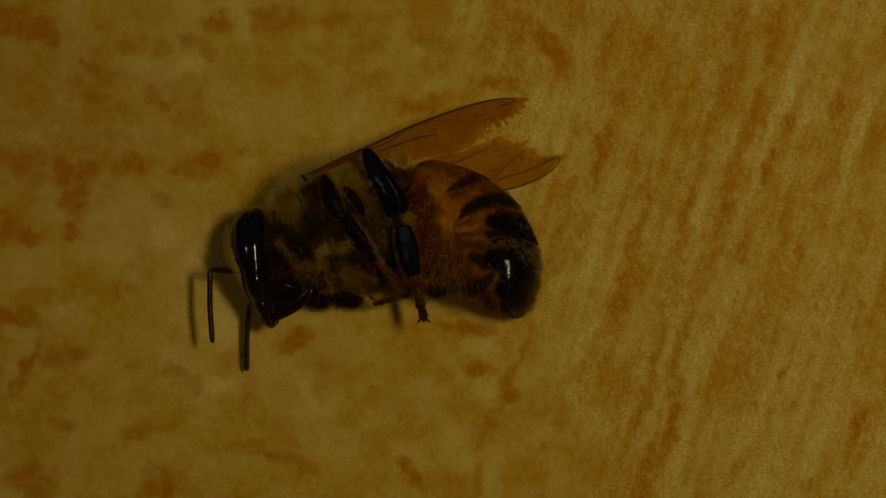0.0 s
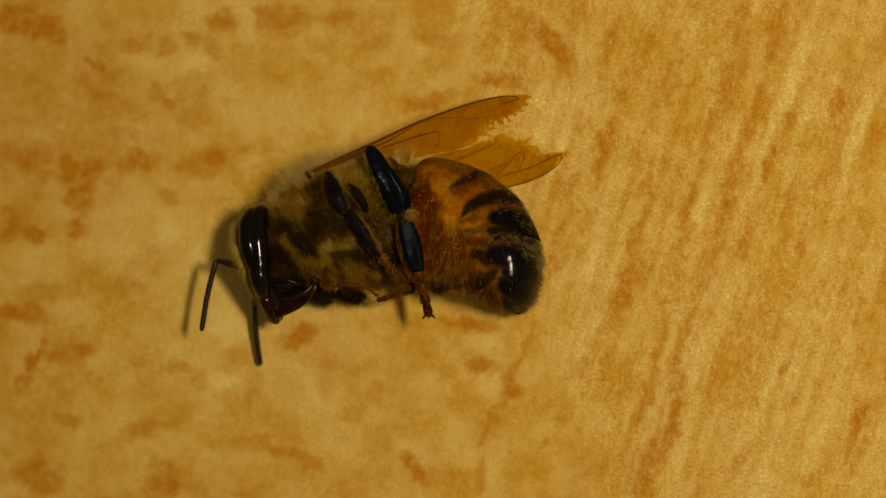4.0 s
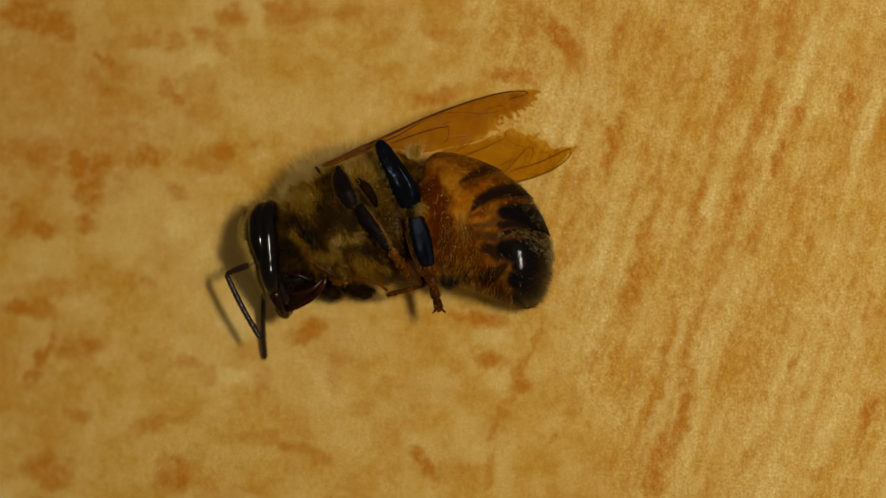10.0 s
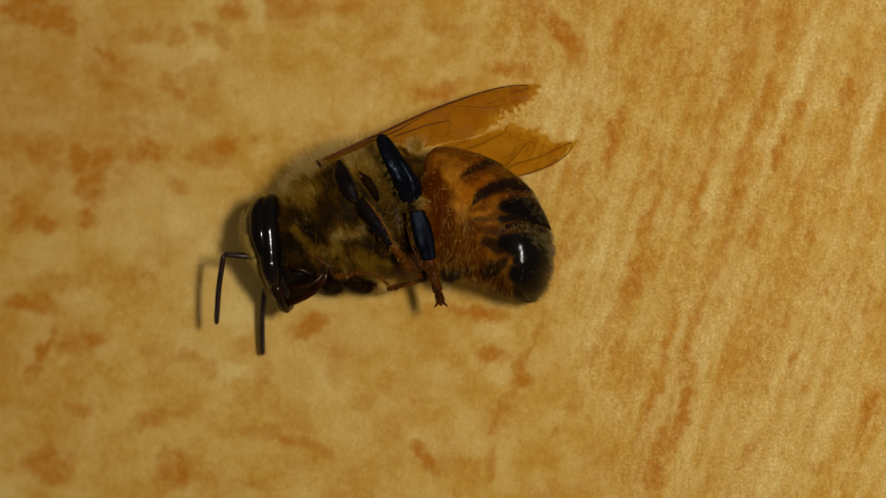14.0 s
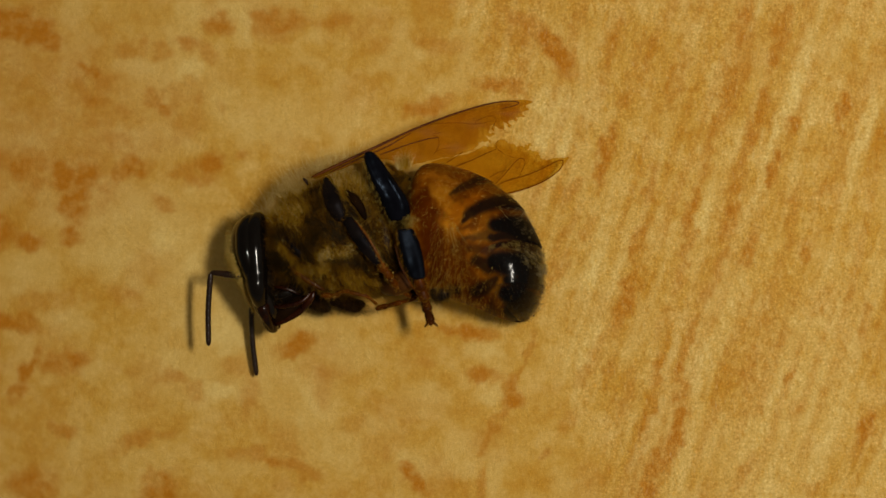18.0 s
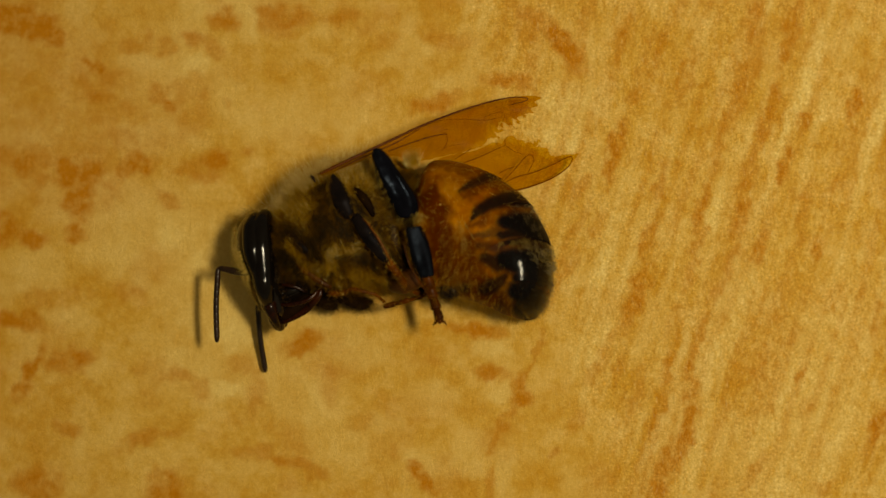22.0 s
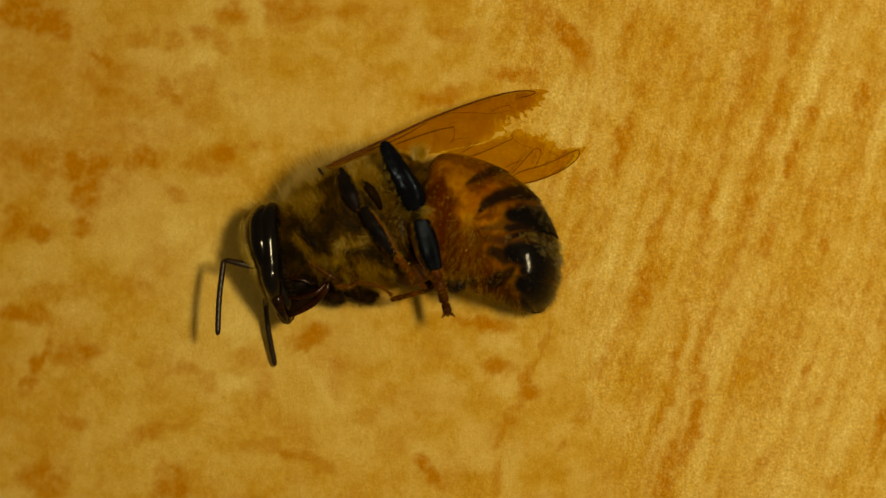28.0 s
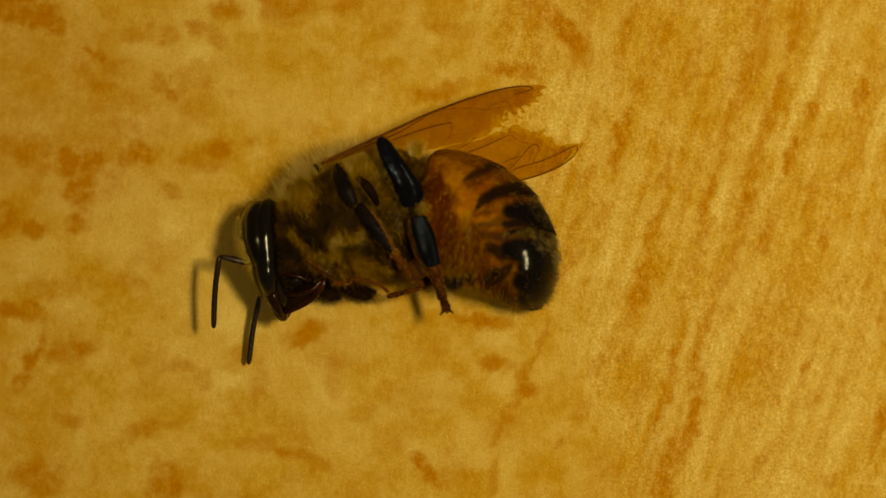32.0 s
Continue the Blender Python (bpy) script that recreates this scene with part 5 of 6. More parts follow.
    part("shin_rim", rim, AMBER, leg, "amber rim of the shin")
    bristled("bristles", leg, rim, 420, 0.13, STRAW_HAIR, (0.3, 0.1, 0.2))
    toes(leg, [(-1.191, 0.09, 3.7), (-0.92, -0.332, 3.5), (-0.686, -0.759, 3.1), (-0.331, -1.035, 2.7)], 0.16, 5, RED, "red-brown foot joint")
    # far middle leg, one joint seen beside the near thigh, its low shin doubling as the breast's shadow
    joint = tube([(-2.472, 2.6, 3.5), (-2.05, 2.266, 3.75), (-1.817, 1.921, 3.75), (-1.693, 1.541, 3.6)], (0.08, 0.18, 0.15, 0.06), 0.8)
    leg = part("middle_leg", joint, DULL, bee, "brown leg joint beside the thigh")
    bristled("bristles", leg, joint, 420, 0.16, OLIVE_HAIR, (0.3, -0.2, 0.2))
    # dark limb shape for the far leg and the shadow under the breast
    low = tube([(-3.496, -1.106, 1.2), (-3.138, -1.273, 0.8), (-2.755, -1.419, 0.5), (-2.43, -1.363, 0.3)], (0.20, 0.26, 0.24, 0.12), 0.8, 16, 24, 0.12)
    part("tibia", low, DULL, leg, "dark shin shape filling in the shadow under the breast")
    bristled("bristles", leg, low, 1400, 0.24, UNDER_HAIR, (0.2, -0.4, 0.1))
    # near front leg
    leg = part("front_leg", tube([(-4.977, 1.333, 3.0), (-4.584, 0.942, 3.4), (-4.167, 0.555, 3.5), (-3.797, 0.246, 3.4)], (0.16, 0.20, 0.19, 0.12), 0.8), LIMB, bee, "dark brown front leg folded under the head")
    part("tibia", tube([(-4.635, 0.17, 3.2), (-4.141, -0.275, 3.2), (-3.67, -0.604, 3.1), (-3.298, -0.838, 3.0)], (0.08, 0.12, 0.11, 0.08)), RED, leg, "red-brown folded shin")
    bristled("bristles", leg, tube([(-4.635, 0.17, 3.2), (-4.141, -0.275, 3.2), (-3.67, -0.604, 3.1), (-3.298, -0.838, 3.0)], (0.08, 0.12, 0.11, 0.08)), 260, 0.18, GOLD_HAIR, (0.4, -0.3, 0.2))
    toes(leg, [(-3.409, -0.993, 2.95), (-3.014, -1.032, 2.95), (-2.619, -0.877, 2.95), (-2.235, -0.955, 2.9), (-1.813, -1.074, 2.75), (-1.549, -1.35, 2.5)], 0.10, 6, RED, "red-brown foot joint")
    # far front leg, low under the breast
    knee_ = swollen((-4.068, -1.27, 1.0), [((-4.068, -1.23, 1.0), (0.34, 0.36, 0.6), 0), ((-3.892, -1.475, 0.7), (0.30, 0.20, 0.5), -20)], 22, 28)
    leg = part("front_leg", knee_, DULL, bee, "dark far front leg on the table")
    bristled("bristles", leg, knee_, 900, 0.22, UNDER_HAIR, (0.2, -0.4, 0.1))
    return moving


def membrane_sheet(outline, height, seed, torn, step=0.11):
    """A wing's skin inside an outline in the table's plane; torn gives each stretch of the outline its raggedness."""
    r = np.random.default_rng(seed)
    path = spline([(*q[:2], 0) for q in outline], 7 * len(outline))[:, :2]
    rough = np.interp(np.linspace(0, 1, len(path)), np.linspace(0, 1, len(torn)), torn)
    path = path + rough[:, None] * r.normal(0, 1, path.shape)
    low, high = path.min(0), path.max(0)
    gx, gy = np.meshgrid(np.arange(low[0], high[0], step), np.arange(low[1], high[1], step), indexing="ij")
    inner = np.stack([gx.ravel(), gy.ravel()], -1) + r.uniform(-0.02, 0.02, (gx.size, 2))
    x1, y1 = path[:, 0], path[:, 1]
    x2, y2 = np.roll(x1, -1), np.roll(y1, -1)
    px_, py_ = inner[:, :1], inner[:, 1:]
    cross = ((y1 > py_) != (y2 > py_)) & (px_ < (x2 - x1) * (py_ - y1) / (y2 - y1 + 1e-12) + x1)
    inner = inner[(cross.sum(1) % 2) == 1]
    inner = inner[np.linalg.norm(inner[:, None] - path[None], axis=2).min(1) > 0.05]
    flat = [Vector(p) for p in np.vstack([path, inner]).tolist()]
    n = len(path)
    out = delaunay_2d_cdt(flat, [(i, (i + 1) % n) for i in range(n)], [], 1, 1e-6)
    xy = np.array([tuple(p) for p in out[0]])
    z = height(xy[:, 0], xy[:, 1]) + 0.03 * np.sin(xy[:, 0] * 3.1 + xy[:, 1] * 5.3) + 0.02 * np.sin(xy[:, 1] * 9 - xy[:, 0] * 2)
    return np.column_stack([xy, z]), [list(f) for f in out[2]]


def build_wings():
    fore = lambda x, y: np.interp(x, (-3.45, -1.85, -0.95, 0.75, 2.4, 3.65), (3.6, 3.3, 2.9, 2.1, 1.35, 0.9))
    hind = lambda x, y: 0.42 + np.clip((y - 2.6) * 0.42, 0, 0.8)

    def vein(wing, height, line, wide, count=30, material=VEIN):
        pts = [(x, y, float(height(x, y)) + 0.03) for x, y, _ in line]
        part("vein", tube(pts, [0.62 * w for w in wide] if wide[0] < 0.05 else [0.85 * w for w in wide], 0.7, 7, count), material, wing)

    edge = [(-3.585, 3.047, 3.6), (-2.983, 3.333, 3.48), (-2.04, 3.791, 3.3), (-1.14, 4.241, 2.9), (-0.331, 4.657, 2.5), (0.483, 5.017, 2.1), (1.308, 5.338, 1.73), (2.136, 5.603, 1.35), (2.793, 5.726, 1.12), (3.358, 5.789, 0.93)]
    outline = edge + [(3.688, 5.708, 0.9), (3.452, 5.575, 0.9), (3.57, 5.436, 0.9), (3.338, 5.339, 0.94), (3.413, 5.184, 0.91), (3.149, 5.163, 1.0), (3.187, 5.045, 0.99), (2.867, 5.063, 1.1), (2.922, 4.829, 1.08), (2.678, 4.964, 1.16), (2.809, 4.633, 1.12), (2.529, 4.826, 1.22), (2.246, 4.903, 1.31), (2.378, 4.689, 1.27),
                      (2.079, 4.687, 1.38), (2.452, 4.553, 1.24), (2.133, 4.493, 1.35), (2.264, 4.318, 1.31), (1.911, 4.276, 1.45), (1.8, 4.061, 1.5), (1.487, 3.941, 1.64), (1.028, 3.782, 1.85), (0.571, 3.7, 2.06), (-0.063, 3.54, 2.37), (-0.567, 3.496, 2.62), (-1.141, 3.664, 2.9), (-1.866, 3.583, 3.2), (-2.506, 3.35, 3.42), (-3.078, 3.122, 3.5), (-3.475, 2.989, 3.57)]
    wing = part("forewing", membrane_sheet(outline, fore, 3, (0, 0, 0, 0, 0.03, 0.05, 0.05, 0.03, 0.015, 0, 0)), WING_DARK, bee, "smoky amber wing with a torn tip")
    vein(wing, fore, edge[:-1] + [(3.226, 5.69, 0.98), (3.075, 5.572, 1.03), (2.605, 5.451, 1.19)], (0.075, 0.065, 0.055, 0.05, 0.045, 0.04, 0.032, 0.025, 0.02, 0.016), 50, DARK_VEIN)
    vein(wing, fore, [(-2.984, 3.199, 3.48), (-2.041, 3.657, 3.3), (-1.14, 4.068, 2.9), (-0.602, 4.403, 2.63), (-0.278, 4.6, 2.47)], (0.04, 0.04, 0.032, 0.02), 30, DARK_VEIN)
    vein(wing, fore, [(-1.321, 3.817, 2.98), (-0.423, 4.173, 2.54), (0.209, 4.374, 2.23), (0.591, 4.437, 2.05)], (0.036, 0.034, 0.026), 30, DARK_VEIN)
    vein(wing, fore, [(0.591, 4.437, 2.05), (0.39, 4.532, 2.14), (0.665, 4.612, 2.02)], (0.014, 0.014), 12)
    vein(wing, fore, [(0.21, 4.819, 2.23), (0.519, 4.921, 2.08), (1.215, 4.949, 1.77), (1.802, 4.917, 1.5), (2.359, 5.04, 1.27)], (0.014, 0.016, 0.016, 0.012))
    vein(wing, fore, [(1.766, 4.917, 1.52), (1.859, 5.054, 1.48), (2.323, 5.215, 1.29), (2.453, 5.041, 1.24), (2.284, 4.708, 1.3)], (0.012, 0.012, 0.012))
    vein(wing, fore, [(0.573, 4.437, 2.06), (0.59, 4.166, 2.05), (0.444, 3.873, 2.12)], (0.016, 0.012), 14)
    vein(wing, fore, [(0.408, 3.873, 2.14), (0.663, 4.031, 2.02), (1.102, 4.093, 1.82)], (0.012, 0.010), 14)

    edge = [(0.988, 2.359, 0.4), (1.788, 2.393, 0.4), (2.684, 2.525, 0.4), (3.379, 2.697, 0.4), (4.072, 2.967, 0.4), (4.606, 3.335, 0.4)]
    outline = edge + [(4.967, 3.761, 0.45), (4.737, 3.742, 0.5), (4.422, 3.745, 0.5), (4.145, 3.669, 0.5), (3.941, 3.785, 0.6), (3.882, 3.981, 0.6), (3.579, 4.019, 0.7), (3.665, 4.251, 0.75), (3.389, 4.156, 0.75), (3.119, 4.176, 0.8), (2.889, 4.274, 0.85), (2.667, 4.409, 0.95), (2.429, 4.314, 0.95), (2.323, 4.141, 0.9), (1.994, 4.181, 0.95), (1.637, 3.989, 0.95),
                      (1.188, 3.874, 1.0), (0.731, 3.8, 1.0), (0.093, 3.629, 1.0), (-0.326, 3.145, 0.9), (0.221, 2.557, 0.6)]
    wing = part("hindwing", membrane_sheet(outline, hind, 5, (0, 0, 0, 0.01, 0.03, 0.03, 0.02, 0.01, 0.005, 0)), WING, bee, "amber wing with a ragged edge")
    vein(wing, hind, edge[1:] + [(4.75, 3.626, 0.45), (4.573, 3.647, 0.45), (4.086, 3.415, 0.5), (3.393, 3.146, 0.5), (2.798, 2.994, 0.5), (2.301, 2.781, 0.5)], (0.04, 0.04, 0.035, 0.03, 0.028, 0.026, 0.022, 0.022, 0.022), 60)
    vein(wing, hind, [(2.262, 2.821, 0.5), (2.714, 3.247, 0.6), (3.058, 3.615, 0.65), (3.28, 3.749, 0.68), (3.415, 3.611, 0.66), (3.308, 3.359, 0.6), (3.138, 3.069, 0.52)], (0.022, 0.022, 0.018, 0.018), 40)
    vein(wing, hind, [(2.118, 3.094, 0.6), (2.476, 3.268, 0.6), (2.853, 3.363, 0.6)], (0.016, 0.014), 16)
    vein(wing, hind, [(0.905, 3.481, 1.1), (1.485, 3.675, 1.0), (2.068, 3.927, 0.92), (2.449, 4.079, 0.95)], (0.026, 0.026, 0.02, 0.016), 26)
    vein(wing, hind, [(0.627, 3.62, 1.1), (0.946, 3.794, 1.1), (1.264, 4.006, 1.1)], (0.022, 0.014), 16)
    vein(wing, hind, [(2.449, 4.079, 0.95), (2.429, 4.235, 0.95), (2.548, 4.371, 0.95)], (0.014, 0.012), 12)
    vein(wing, hind, [(2.449, 4.079, 0.95), (2.75, 3.864, 0.85), (3.092, 3.748, 0.75)], (0.014, 0.012), 14)


def build_antenna(root, elbow, tip):
    """Scape from the face to the elbow, and the jointed whip that turns on it."""
    root, elbow, tip = v3(root), v3(elbow), v3(tip)
    scape = part("antenna", tube([root, (root + elbow) / 2, elbow], (0.10, 0.128, 0.09), 1, 12, 16), FEELER, bee, "thin black elbowed feeler", origin=root)
    sag = np.cross(tip - elbow, (0, 0, 1.0))
    sag = sag / np.linalg.norm(sag) * 0.05
    line = spline([elbow, (elbow + tip) / 2 + sag, tip], 37)
    joints = [0.088] + [0.103, 0.105, 0.105, 0.104, 0.104, 0.096] * 10
    whip = tube(line, joints, 1, 12, 122)
    flagellum = part("flagellum", whip, FEELER, scape, "jointed black whip", origin=elbow)
    return scape, flagellum


def speck(at, radii, rings=4, sectors=6):
    """A tiny rounded grain."""
    verts = [(0, 0, 1.0), (0, 0, -1.0)]
    for i in range(1, rings):
        a = math.pi * i / rings
        verts += [(math.sin(a) * math.cos(2 * math.pi * k / sectors), math.sin(a) * math.sin(2 * math.pi * k / sectors), math.cos(a)) for k in range(sectors)]
    at_ = lambda i, k: 2 + (i - 1) * sectors + k % sectors
    faces = [[0, at_(1, k), at_(1, k + 1)] for k in range(sectors)] + [[1, at_(rings - 1, k + 1), at_(rings - 1, k)] for k in range(sectors)]
    faces += [[at_(i, k), at_(i + 1, k), at_(i + 1, k + 1), at_(i, k + 1)] for i in range(1, rings - 1) for k in range(sectors)]
    return np.array(verts) * radii + at, faces


def build_glints():
    """Pale specks added for the glints on hair and legs, one joined lot."""
    spots = [((-1.551, 2.523, 4.0), 0.34, 9), ((-1.168, 1.154, 4.0), 0.34, 8), ((-0.862, -0.08, 4.0), 0.32, 9), ((-1.566, -1.026, 3.2), 0.30, 10), ((0.636, 2.055, 3.95), 0.40, 7), ((1.207, 0.615, 3.95), 0.30, 8),
             ((-2.271, -0.853, 3.2), 0.40, 7), ((3.542, -0.492, 3.2), 0.40, 4), ((-0.049, 1.527, 4.1), 0.12, 6)]
    grains = []
    for at, spread, count in spots:
        for k in range(count):
            c = v3(at) + rng.normal(0, spread, 3) * (1, 1, 0.15)
            grains.append(speck(c, rng.uniform(0.009, 0.026, 3)))
    part("glint_specks", joined(*grains), PALE_HAIR, bee, "pale specks standing in for glints", kind="stuff")


build_thorax()
build_abdomen()
build_head()
FOOT = build_legs()
build_wings()
build_glints()
NEAR = build_antenna((-6.305, -0.359, 2.9), (-7.393, -0.24, 2.85), (-7.565, -2.847, 2.75))
FAR = build_antenna((-6.225, -0.795, 1), (-6.435, -1.45, 1), (-6.651, -3.947, 0.5))


# ---------------------------------------------------------------- what moves: feelers and one foot
def motions():
    walk(NEAR[0], [
        (0, pose(-0.003308, -0.000791, 0.002900, -0.34, -2.00, 1.86)),
        (1, pose(-0.003308, -0.000791, 0.002900, 0.60, 5.43, 0.07)),
        (2, pose(-0.003308, -0.000791, 0.002900, 0.60, 5.57, -2.38)),
        (3, pose(-0.003308, -0.000791, 0.002900, 0.36, 1.29, -6.37)),
        (5.5, pose(-0.003308, -0.000791, 0.002900, 0.23, -11.03, -10.07)),
        (6, pose(-0.003308, -0.000791, 0.002900, -0.47, -12.89, -5.89)),
        (6.3, pose(-0.003308, -0.000791, 0.002900, 2.32, 18.10, 2.67)),
        (6.6, pose(-0.003308, -0.000791, 0.002900, 4.52, 17.33, 23.01)),
        (7, pose(-0.003308, -0.000791, 0.002900, 5.35, 16.55, 32.50)),
        (8, pose(-0.003308, -0.000791, 0.002900, 5.64, 15.85, 37.74)),
        (9, pose(-0.003308, -0.000791, 0.002900, 5.73, 16.17, 37.21)),
        (10, pose(-0.003308, -0.000791, 0.002900, -1.46, -0.46, 26.93)),
        (11, pose(-0.003308, -0.000791, 0.002900, 2.28, 10.30, 24.22)),
        (12, pose(-0.003308, -0.000791, 0.002900, 2.62, 12.83, 17.27)),
        (12.3, pose(-0.003308, -0.000791, 0.002900, 3.74, 17.99, 14.85)),
        (12.6, pose(-0.003308, -0.000791, 0.002900, 0.50, 4.65, 2.55)),
        (13, pose(-0.003308, -0.000791, 0.002900, 0.00, 0.00, -0.00)),
        (14, pose(-0.003308, -0.000791, 0.002900, 2.16, 18.07, 1.37)),
        (17, pose(-0.003308, -0.000791, 0.002900, -0.68, -5.72, 0.56)),
        (18, pose(-0.003308, -0.000791, 0.002900, 0.17, 1.17, -1.28)),
        (19, pose(-0.003308, -0.000791, 0.002900, 1.49, 17.96, -4.39)),
        (20, pose(-0.003308, -0.000791, 0.002900, 0.37, 0.83, -7.14)),
        (21, pose(-0.003308, -0.000791, 0.002900, 0.88, 10.33, -5.54)),
        (22, pose(-0.003308, -0.000791, 0.002900, 0.09, -2.46, -5.30)),
        (23, pose(-0.003308, -0.000791, 0.002900, -1.17, -7.40, 3.29)),
        (24, pose(-0.003308, -0.000791, 0.002900, -1.84, -15.28, 0.96)),
        (25, pose(-0.003308, -0.000791, 0.002900, -1.07, -7.64, 2.08)),
        (28, pose(-0.003308, -0.000791, 0.002900, 0.98, 14.19, -7.29)),
        (29, pose(-0.003308, -0.000791, 0.002900, 0.53, 3.93, -8.74)),
        (30, pose(-0.003308, -0.000791, 0.002900, 0.16, -1.42, -5.34)),
        (31, pose(-0.003308, -0.000791, 0.002900, 1.41, 17.64, -4.92)),
        (32, pose(-0.003308, -0.000791, 0.002900, 1.11, 17.39, -7.53)),
    ])
    walk(NEAR[1], [
        (0, pose(-0.001088, 0.000119, -0.000050, 4.39, 1.44, 1.97)),
        (1, pose(-0.001088, 0.000119, -0.000050, 6.40, -6.04, 1.53)),
        (2, pose(-0.001088, 0.000119, -0.000050, 10.51, -5.76, -1.71)),
        (3, pose(-0.001088, 0.000119, -0.000050, 9.53, -0.96, -1.60)),
        (5.5, pose(-0.001088, 0.000119, -0.000050, -8.46, 11.24, -0.02)),
        (6, pose(-0.001088, 0.000119, -0.000050, -6.88, 13.22, -0.01)),
        (6.3, pose(-0.001088, 0.000119, -0.000050, -3.39, -18.13, 2.58)),
        (6.6, pose(-0.001088, 0.000119, -0.000050, -4.08, -18.24, -1.09)),
        (7, pose(-0.001088, 0.000119, -0.000050, -2.41, -18.51, -3.67)),
        (8, pose(-0.001088, 0.000119, -0.000050, -1.32, -18.59, -4.43)),
        (9, pose(-0.001088, 0.000119, -0.000050, -1.80, -18.99, -1.75)),
        (10, pose(-0.001088, 0.000119, -0.000050, 0.61, -0.65, 5.23)),
        (11, pose(-0.001088, 0.000119, -0.000050, 5.56, -13.72, 2.22)),
        (12, pose(-0.001088, 0.000119, -0.000050, -0.68, -14.13, 3.74)),
        (12.3, pose(-0.001088, 0.000119, -0.000050, 3.38, -19.58, -2.95)),
        (12.6, pose(-0.001088, 0.000119, -0.000050, -4.32, -4.43, 5.19)),
        (13, pose(-0.001088, 0.000119, -0.000050, -0.00, -0.00, 0.00)),
        (14, pose(-0.001088, 0.000119, -0.000050, 12.68, -18.08, -7.43)),
        (17, pose(-0.001088, 0.000119, -0.000050, 9.58, 5.52, -3.71)),
        (18, pose(-0.001088, 0.000119, -0.000050, 5.86, -1.52, 0.78)),
        (19, pose(-0.001088, 0.000119, -0.000050, 7.68, -18.39, 4.12)),
        (20, pose(-0.001088, 0.000119, -0.000050, 6.41, -1.18, 6.45)),
        (21, pose(-0.001088, 0.000119, -0.000050, 9.60, -10.97, 5.91)),
        (22, pose(-0.001088, 0.000119, -0.000050, 4.07, 2.12, 6.32)),
        (23, pose(-0.001088, 0.000119, -0.000050, -2.55, 7.58, 3.23)),
        (24, pose(-0.001088, 0.000119, -0.000050, -1.58, 15.42, 4.36)),
        (25, pose(-0.001088, 0.000119, -0.000050, -2.91, 7.87, 2.39)),
        (28, pose(-0.001088, 0.000119, -0.000050, -8.19, -13.60, 7.48)),
        (29, pose(-0.001088, 0.000119, -0.000050, -1.21, -3.74, 5.81)),
        (30, pose(-0.001088, 0.000119, -0.000050, 6.50, 1.21, 3.05)),
        (31, pose(-0.001088, 0.000119, -0.000050, 8.21, -17.94, 3.21)),
        (32, pose(-0.001088, 0.000119, -0.000050, 11.23, -17.43, 3.05)),
    ])
    walk(FAR[0], [
        (0, pose(-0.003229, -0.001228, 0.001000, 0.00, -0.00, 0.00)),
        (1, pose(-0.003229, -0.001228, 0.001000, 0.00, -0.00, 0.00)),
        (2, pose(-0.003229, -0.001228, 0.001000, 0.00, -0.00, 0.00)),
        (3, pose(-0.003229, -0.001228, 0.001000, 0.00, -0.00, 0.00)),
        (5.5, pose(-0.003229, -0.001228, 0.001000, 0.00, -0.00, 0.00)),
        (6, pose(-0.003229, -0.001228, 0.001000, 0.00, -0.00, 0.00)),
        (6.3, pose(-0.003229, -0.001228, 0.001000, 0.00, -0.00, 0.00)),
        (6.6, pose(-0.003229, -0.001228, 0.001000, 0.00, -0.00, 0.00)),
        (7, pose(-0.003229, -0.001228, 0.001000, 0.00, -0.00, 0.00)),
        (8, pose(-0.003229, -0.001228, 0.001000, 0.00, -0.00, 0.00)),
        (9, pose(-0.003229, -0.001228, 0.001000, 0.00, -0.00, 0.00)),
        (10, pose(-0.003229, -0.001228, 0.001000, 0.00, -0.00, 0.00)),
        (12, pose(-0.003229, -0.001228, 0.001000, 0.00, -0.00, 0.00)),
        (13, pose(-0.003229, -0.001228, 0.001000, 0.00, -0.00, 0.00)),
        (17, pose(-0.003229, -0.001228, 0.001000, 0.00, -0.00, 0.00)),
        (18, pose(-0.003229, -0.001228, 0.001000, 0.00, -0.00, 0.00)),
        (19, pose(-0.003229, -0.001228, 0.001000, 0.00, -0.00, 0.00)),
        (20, pose(-0.003229, -0.001228, 0.001000, 0.00, -0.00, 0.00)),
        (21, pose(-0.003229, -0.001228, 0.001000, 0.00, -0.00, 0.00)),
        (22, pose(-0.003229, -0.001228, 0.001000, 0.00, -0.00, 0.00)),
        (23, pose(-0.003229, -0.001228, 0.001000, 0.00, -0.00, 0.00)),
        (24, pose(-0.003229, -0.001228, 0.001000, 0.00, -0.00, 0.00)),
        (25, pose(-0.003229, -0.001228, 0.001000, 0.00, -0.00, 0.00)),
        (28, pose(-0.003229, -0.001228, 0.001000, 0.00, -0.00, 0.00)),
        (29, pose(-0.003229, -0.001228, 0.001000, 0.00, -0.00, 0.00)),
        (30, pose(-0.003229, -0.001228, 0.001000, 0.00, -0.00, 0.00)),
        (31, pose(-0.003229, -0.001228, 0.001000, 0.00, -0.00, 0.00)),
        (32, pose(-0.003229, -0.001228, 0.001000, 0.00, -0.00, 0.00)),
    ])
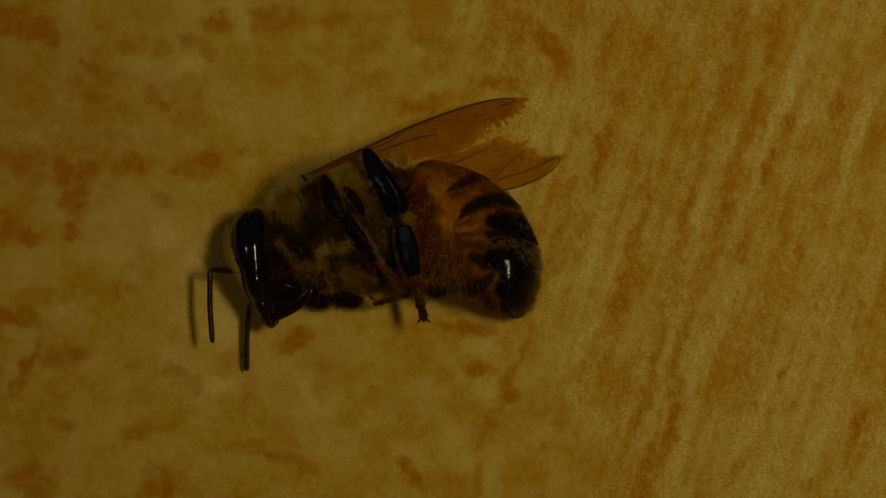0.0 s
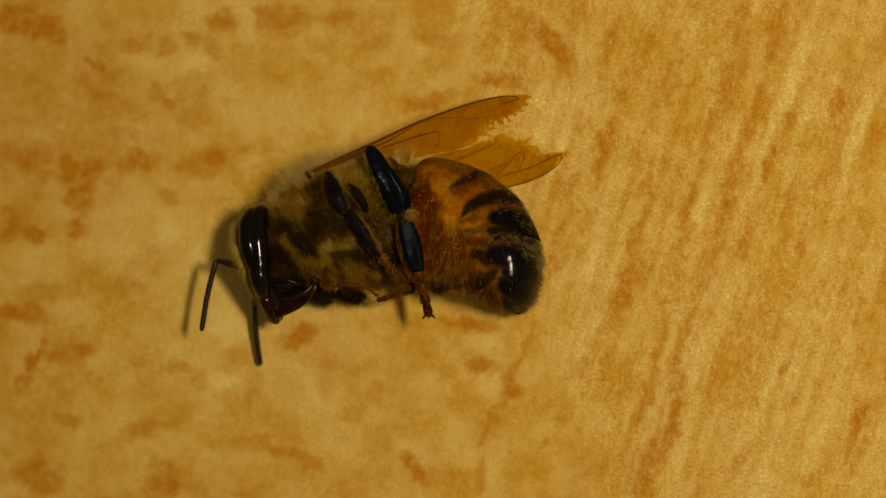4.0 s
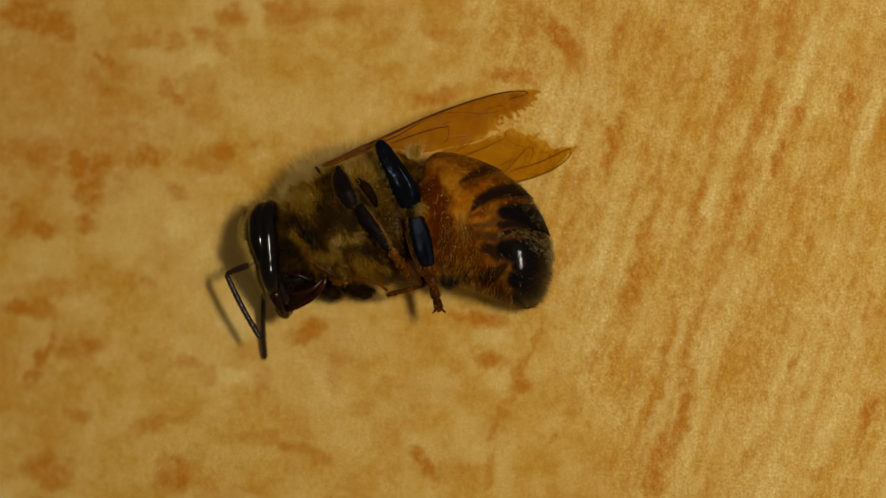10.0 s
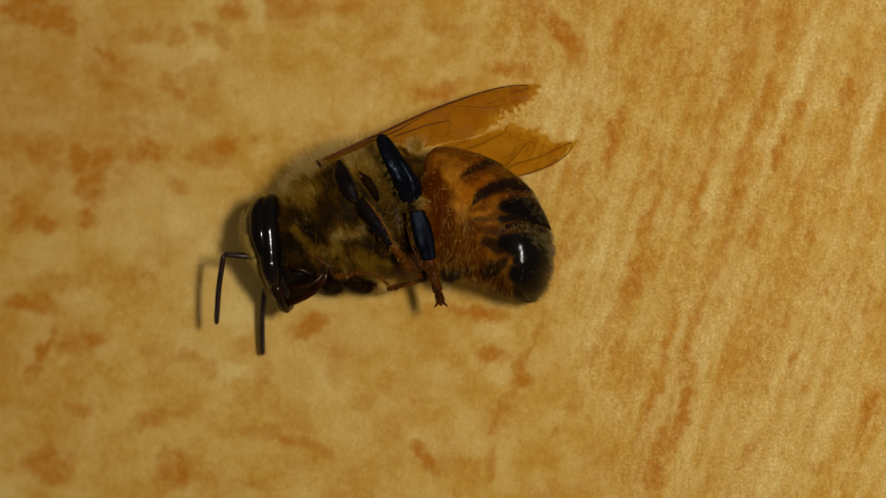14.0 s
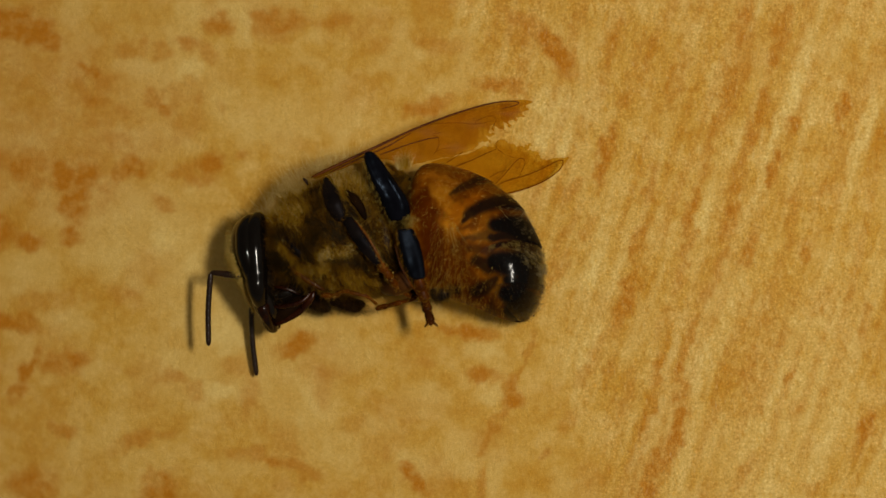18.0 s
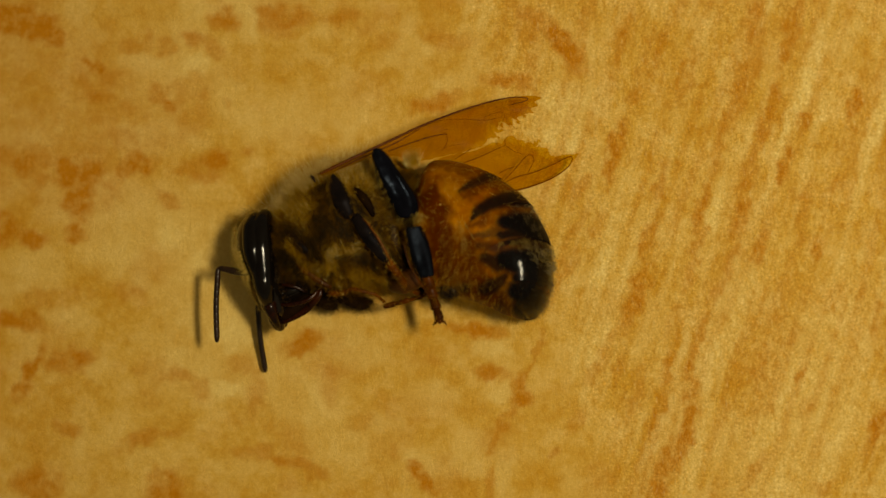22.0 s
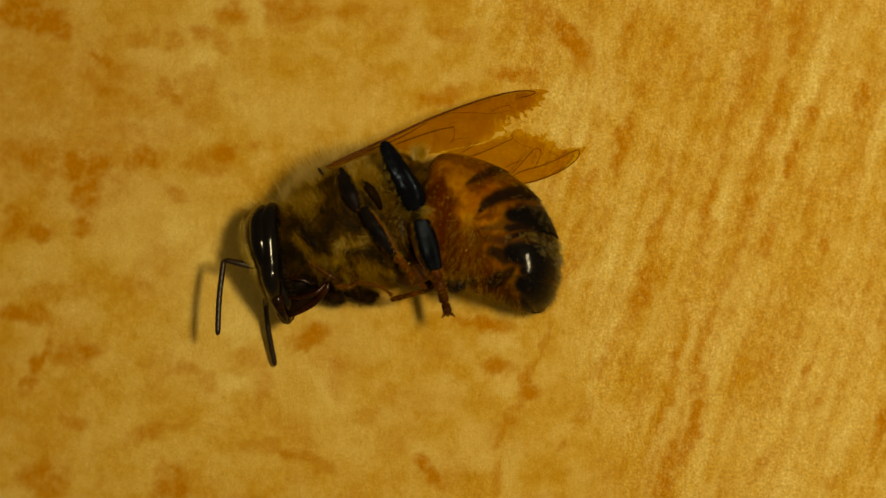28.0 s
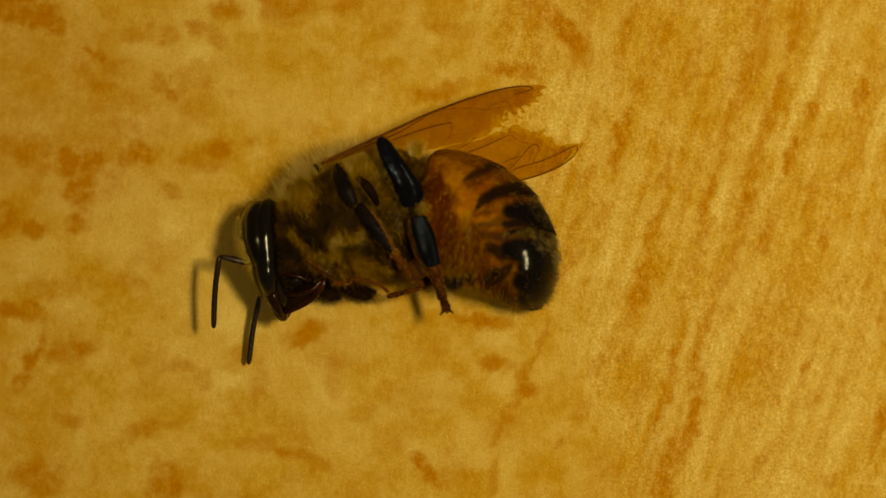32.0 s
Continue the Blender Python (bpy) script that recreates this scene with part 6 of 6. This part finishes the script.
    walk(FAR[1], [
        (0, pose(-0.000210, -0.000654, 0.000000, -2.84, 0.20, 0.25)),
        (1, pose(-0.000210, -0.000654, 0.000000, -2.23, -0.16, 1.97)),
        (2, pose(-0.000210, -0.000654, 0.000000, 1.15, -0.92, 3.88)),
        (3, pose(-0.000210, -0.000654, 0.000000, 1.76, -1.60, 6.66)),
        (5.5, pose(-0.000210, -0.000654, 0.000000, 2.97, -1.58, 5.78)),
        (6, pose(-0.000210, -0.000654, 0.000000, -1.48, -1.43, 8.28)),
        (6.3, pose(-0.000210, -0.000654, 0.000000, 4.43, -1.96, 6.50)),
        (6.6, pose(-0.000210, -0.000654, 0.000000, 4.92, -1.84, 5.71)),
        (7, pose(-0.000210, -0.000654, 0.000000, 3.99, -2.05, 7.15)),
        (8, pose(-0.000210, -0.000654, 0.000000, 5.75, -2.28, 6.98)),
        (9, pose(-0.000210, -0.000654, 0.000000, 4.12, -2.21, 7.71)),
        (10, pose(-0.000210, -0.000654, 0.000000, 5.64, -0.87, 1.50)),
        (12, pose(-0.000210, -0.000654, 0.000000, 2.23, -0.21, 0.07)),
        (13, pose(-0.000210, -0.000654, 0.000000, 0.00, -0.00, -0.00)),
        (17, pose(-0.000210, -0.000654, 0.000000, 2.46, -1.12, 4.06)),
        (18, pose(-0.000210, -0.000654, 0.000000, 0.93, -1.30, 5.83)),
        (19, pose(-0.000210, -0.000654, 0.000000, 1.98, -1.46, 5.87)),
        (20, pose(-0.000210, -0.000654, 0.000000, 4.94, -1.92, 6.01)),
        (21, pose(-0.000210, -0.000654, 0.000000, 4.01, -2.07, 7.22)),
        (22, pose(-0.000210, -0.000654, 0.000000, 5.23, -2.12, 6.67)),
        (23, pose(-0.000210, -0.000654, 0.000000, 3.98, -2.03, 7.07)),
        (24, pose(-0.000210, -0.000654, 0.000000, 7.42, -2.16, 5.58)),
        (25, pose(-0.000210, -0.000654, 0.000000, 10.30, -2.50, 5.33)),
        (28, pose(-0.000210, -0.000654, 0.000000, 4.16, -2.55, 9.09)),
        (29, pose(-0.000210, -0.000654, 0.000000, 8.88, -2.71, 6.79)),
        (30, pose(-0.000210, -0.000654, 0.000000, -4.61, -0.00, 2.51)),
        (31, pose(-0.000210, -0.000654, 0.000000, -5.22, 1.41, -6.29)),
        (32, pose(-0.000210, -0.000654, 0.000000, -3.61, 1.40, -6.56)),
    ])
    for piece in FOOT:
        x, y, z = piece.location
        walk(piece, [(t, pose(x, y, z, 0, 0, turn)) for t, turn in (
            (0, -1.8), (1, -0.9), (3, -0.6), (6, -0.6), (13, 0), (17, 0.6), (19, 0.9), (23, 0.9), (25, 1.2), (28, 1.5), (30, 2.1), (32, 2.4))])


motions()
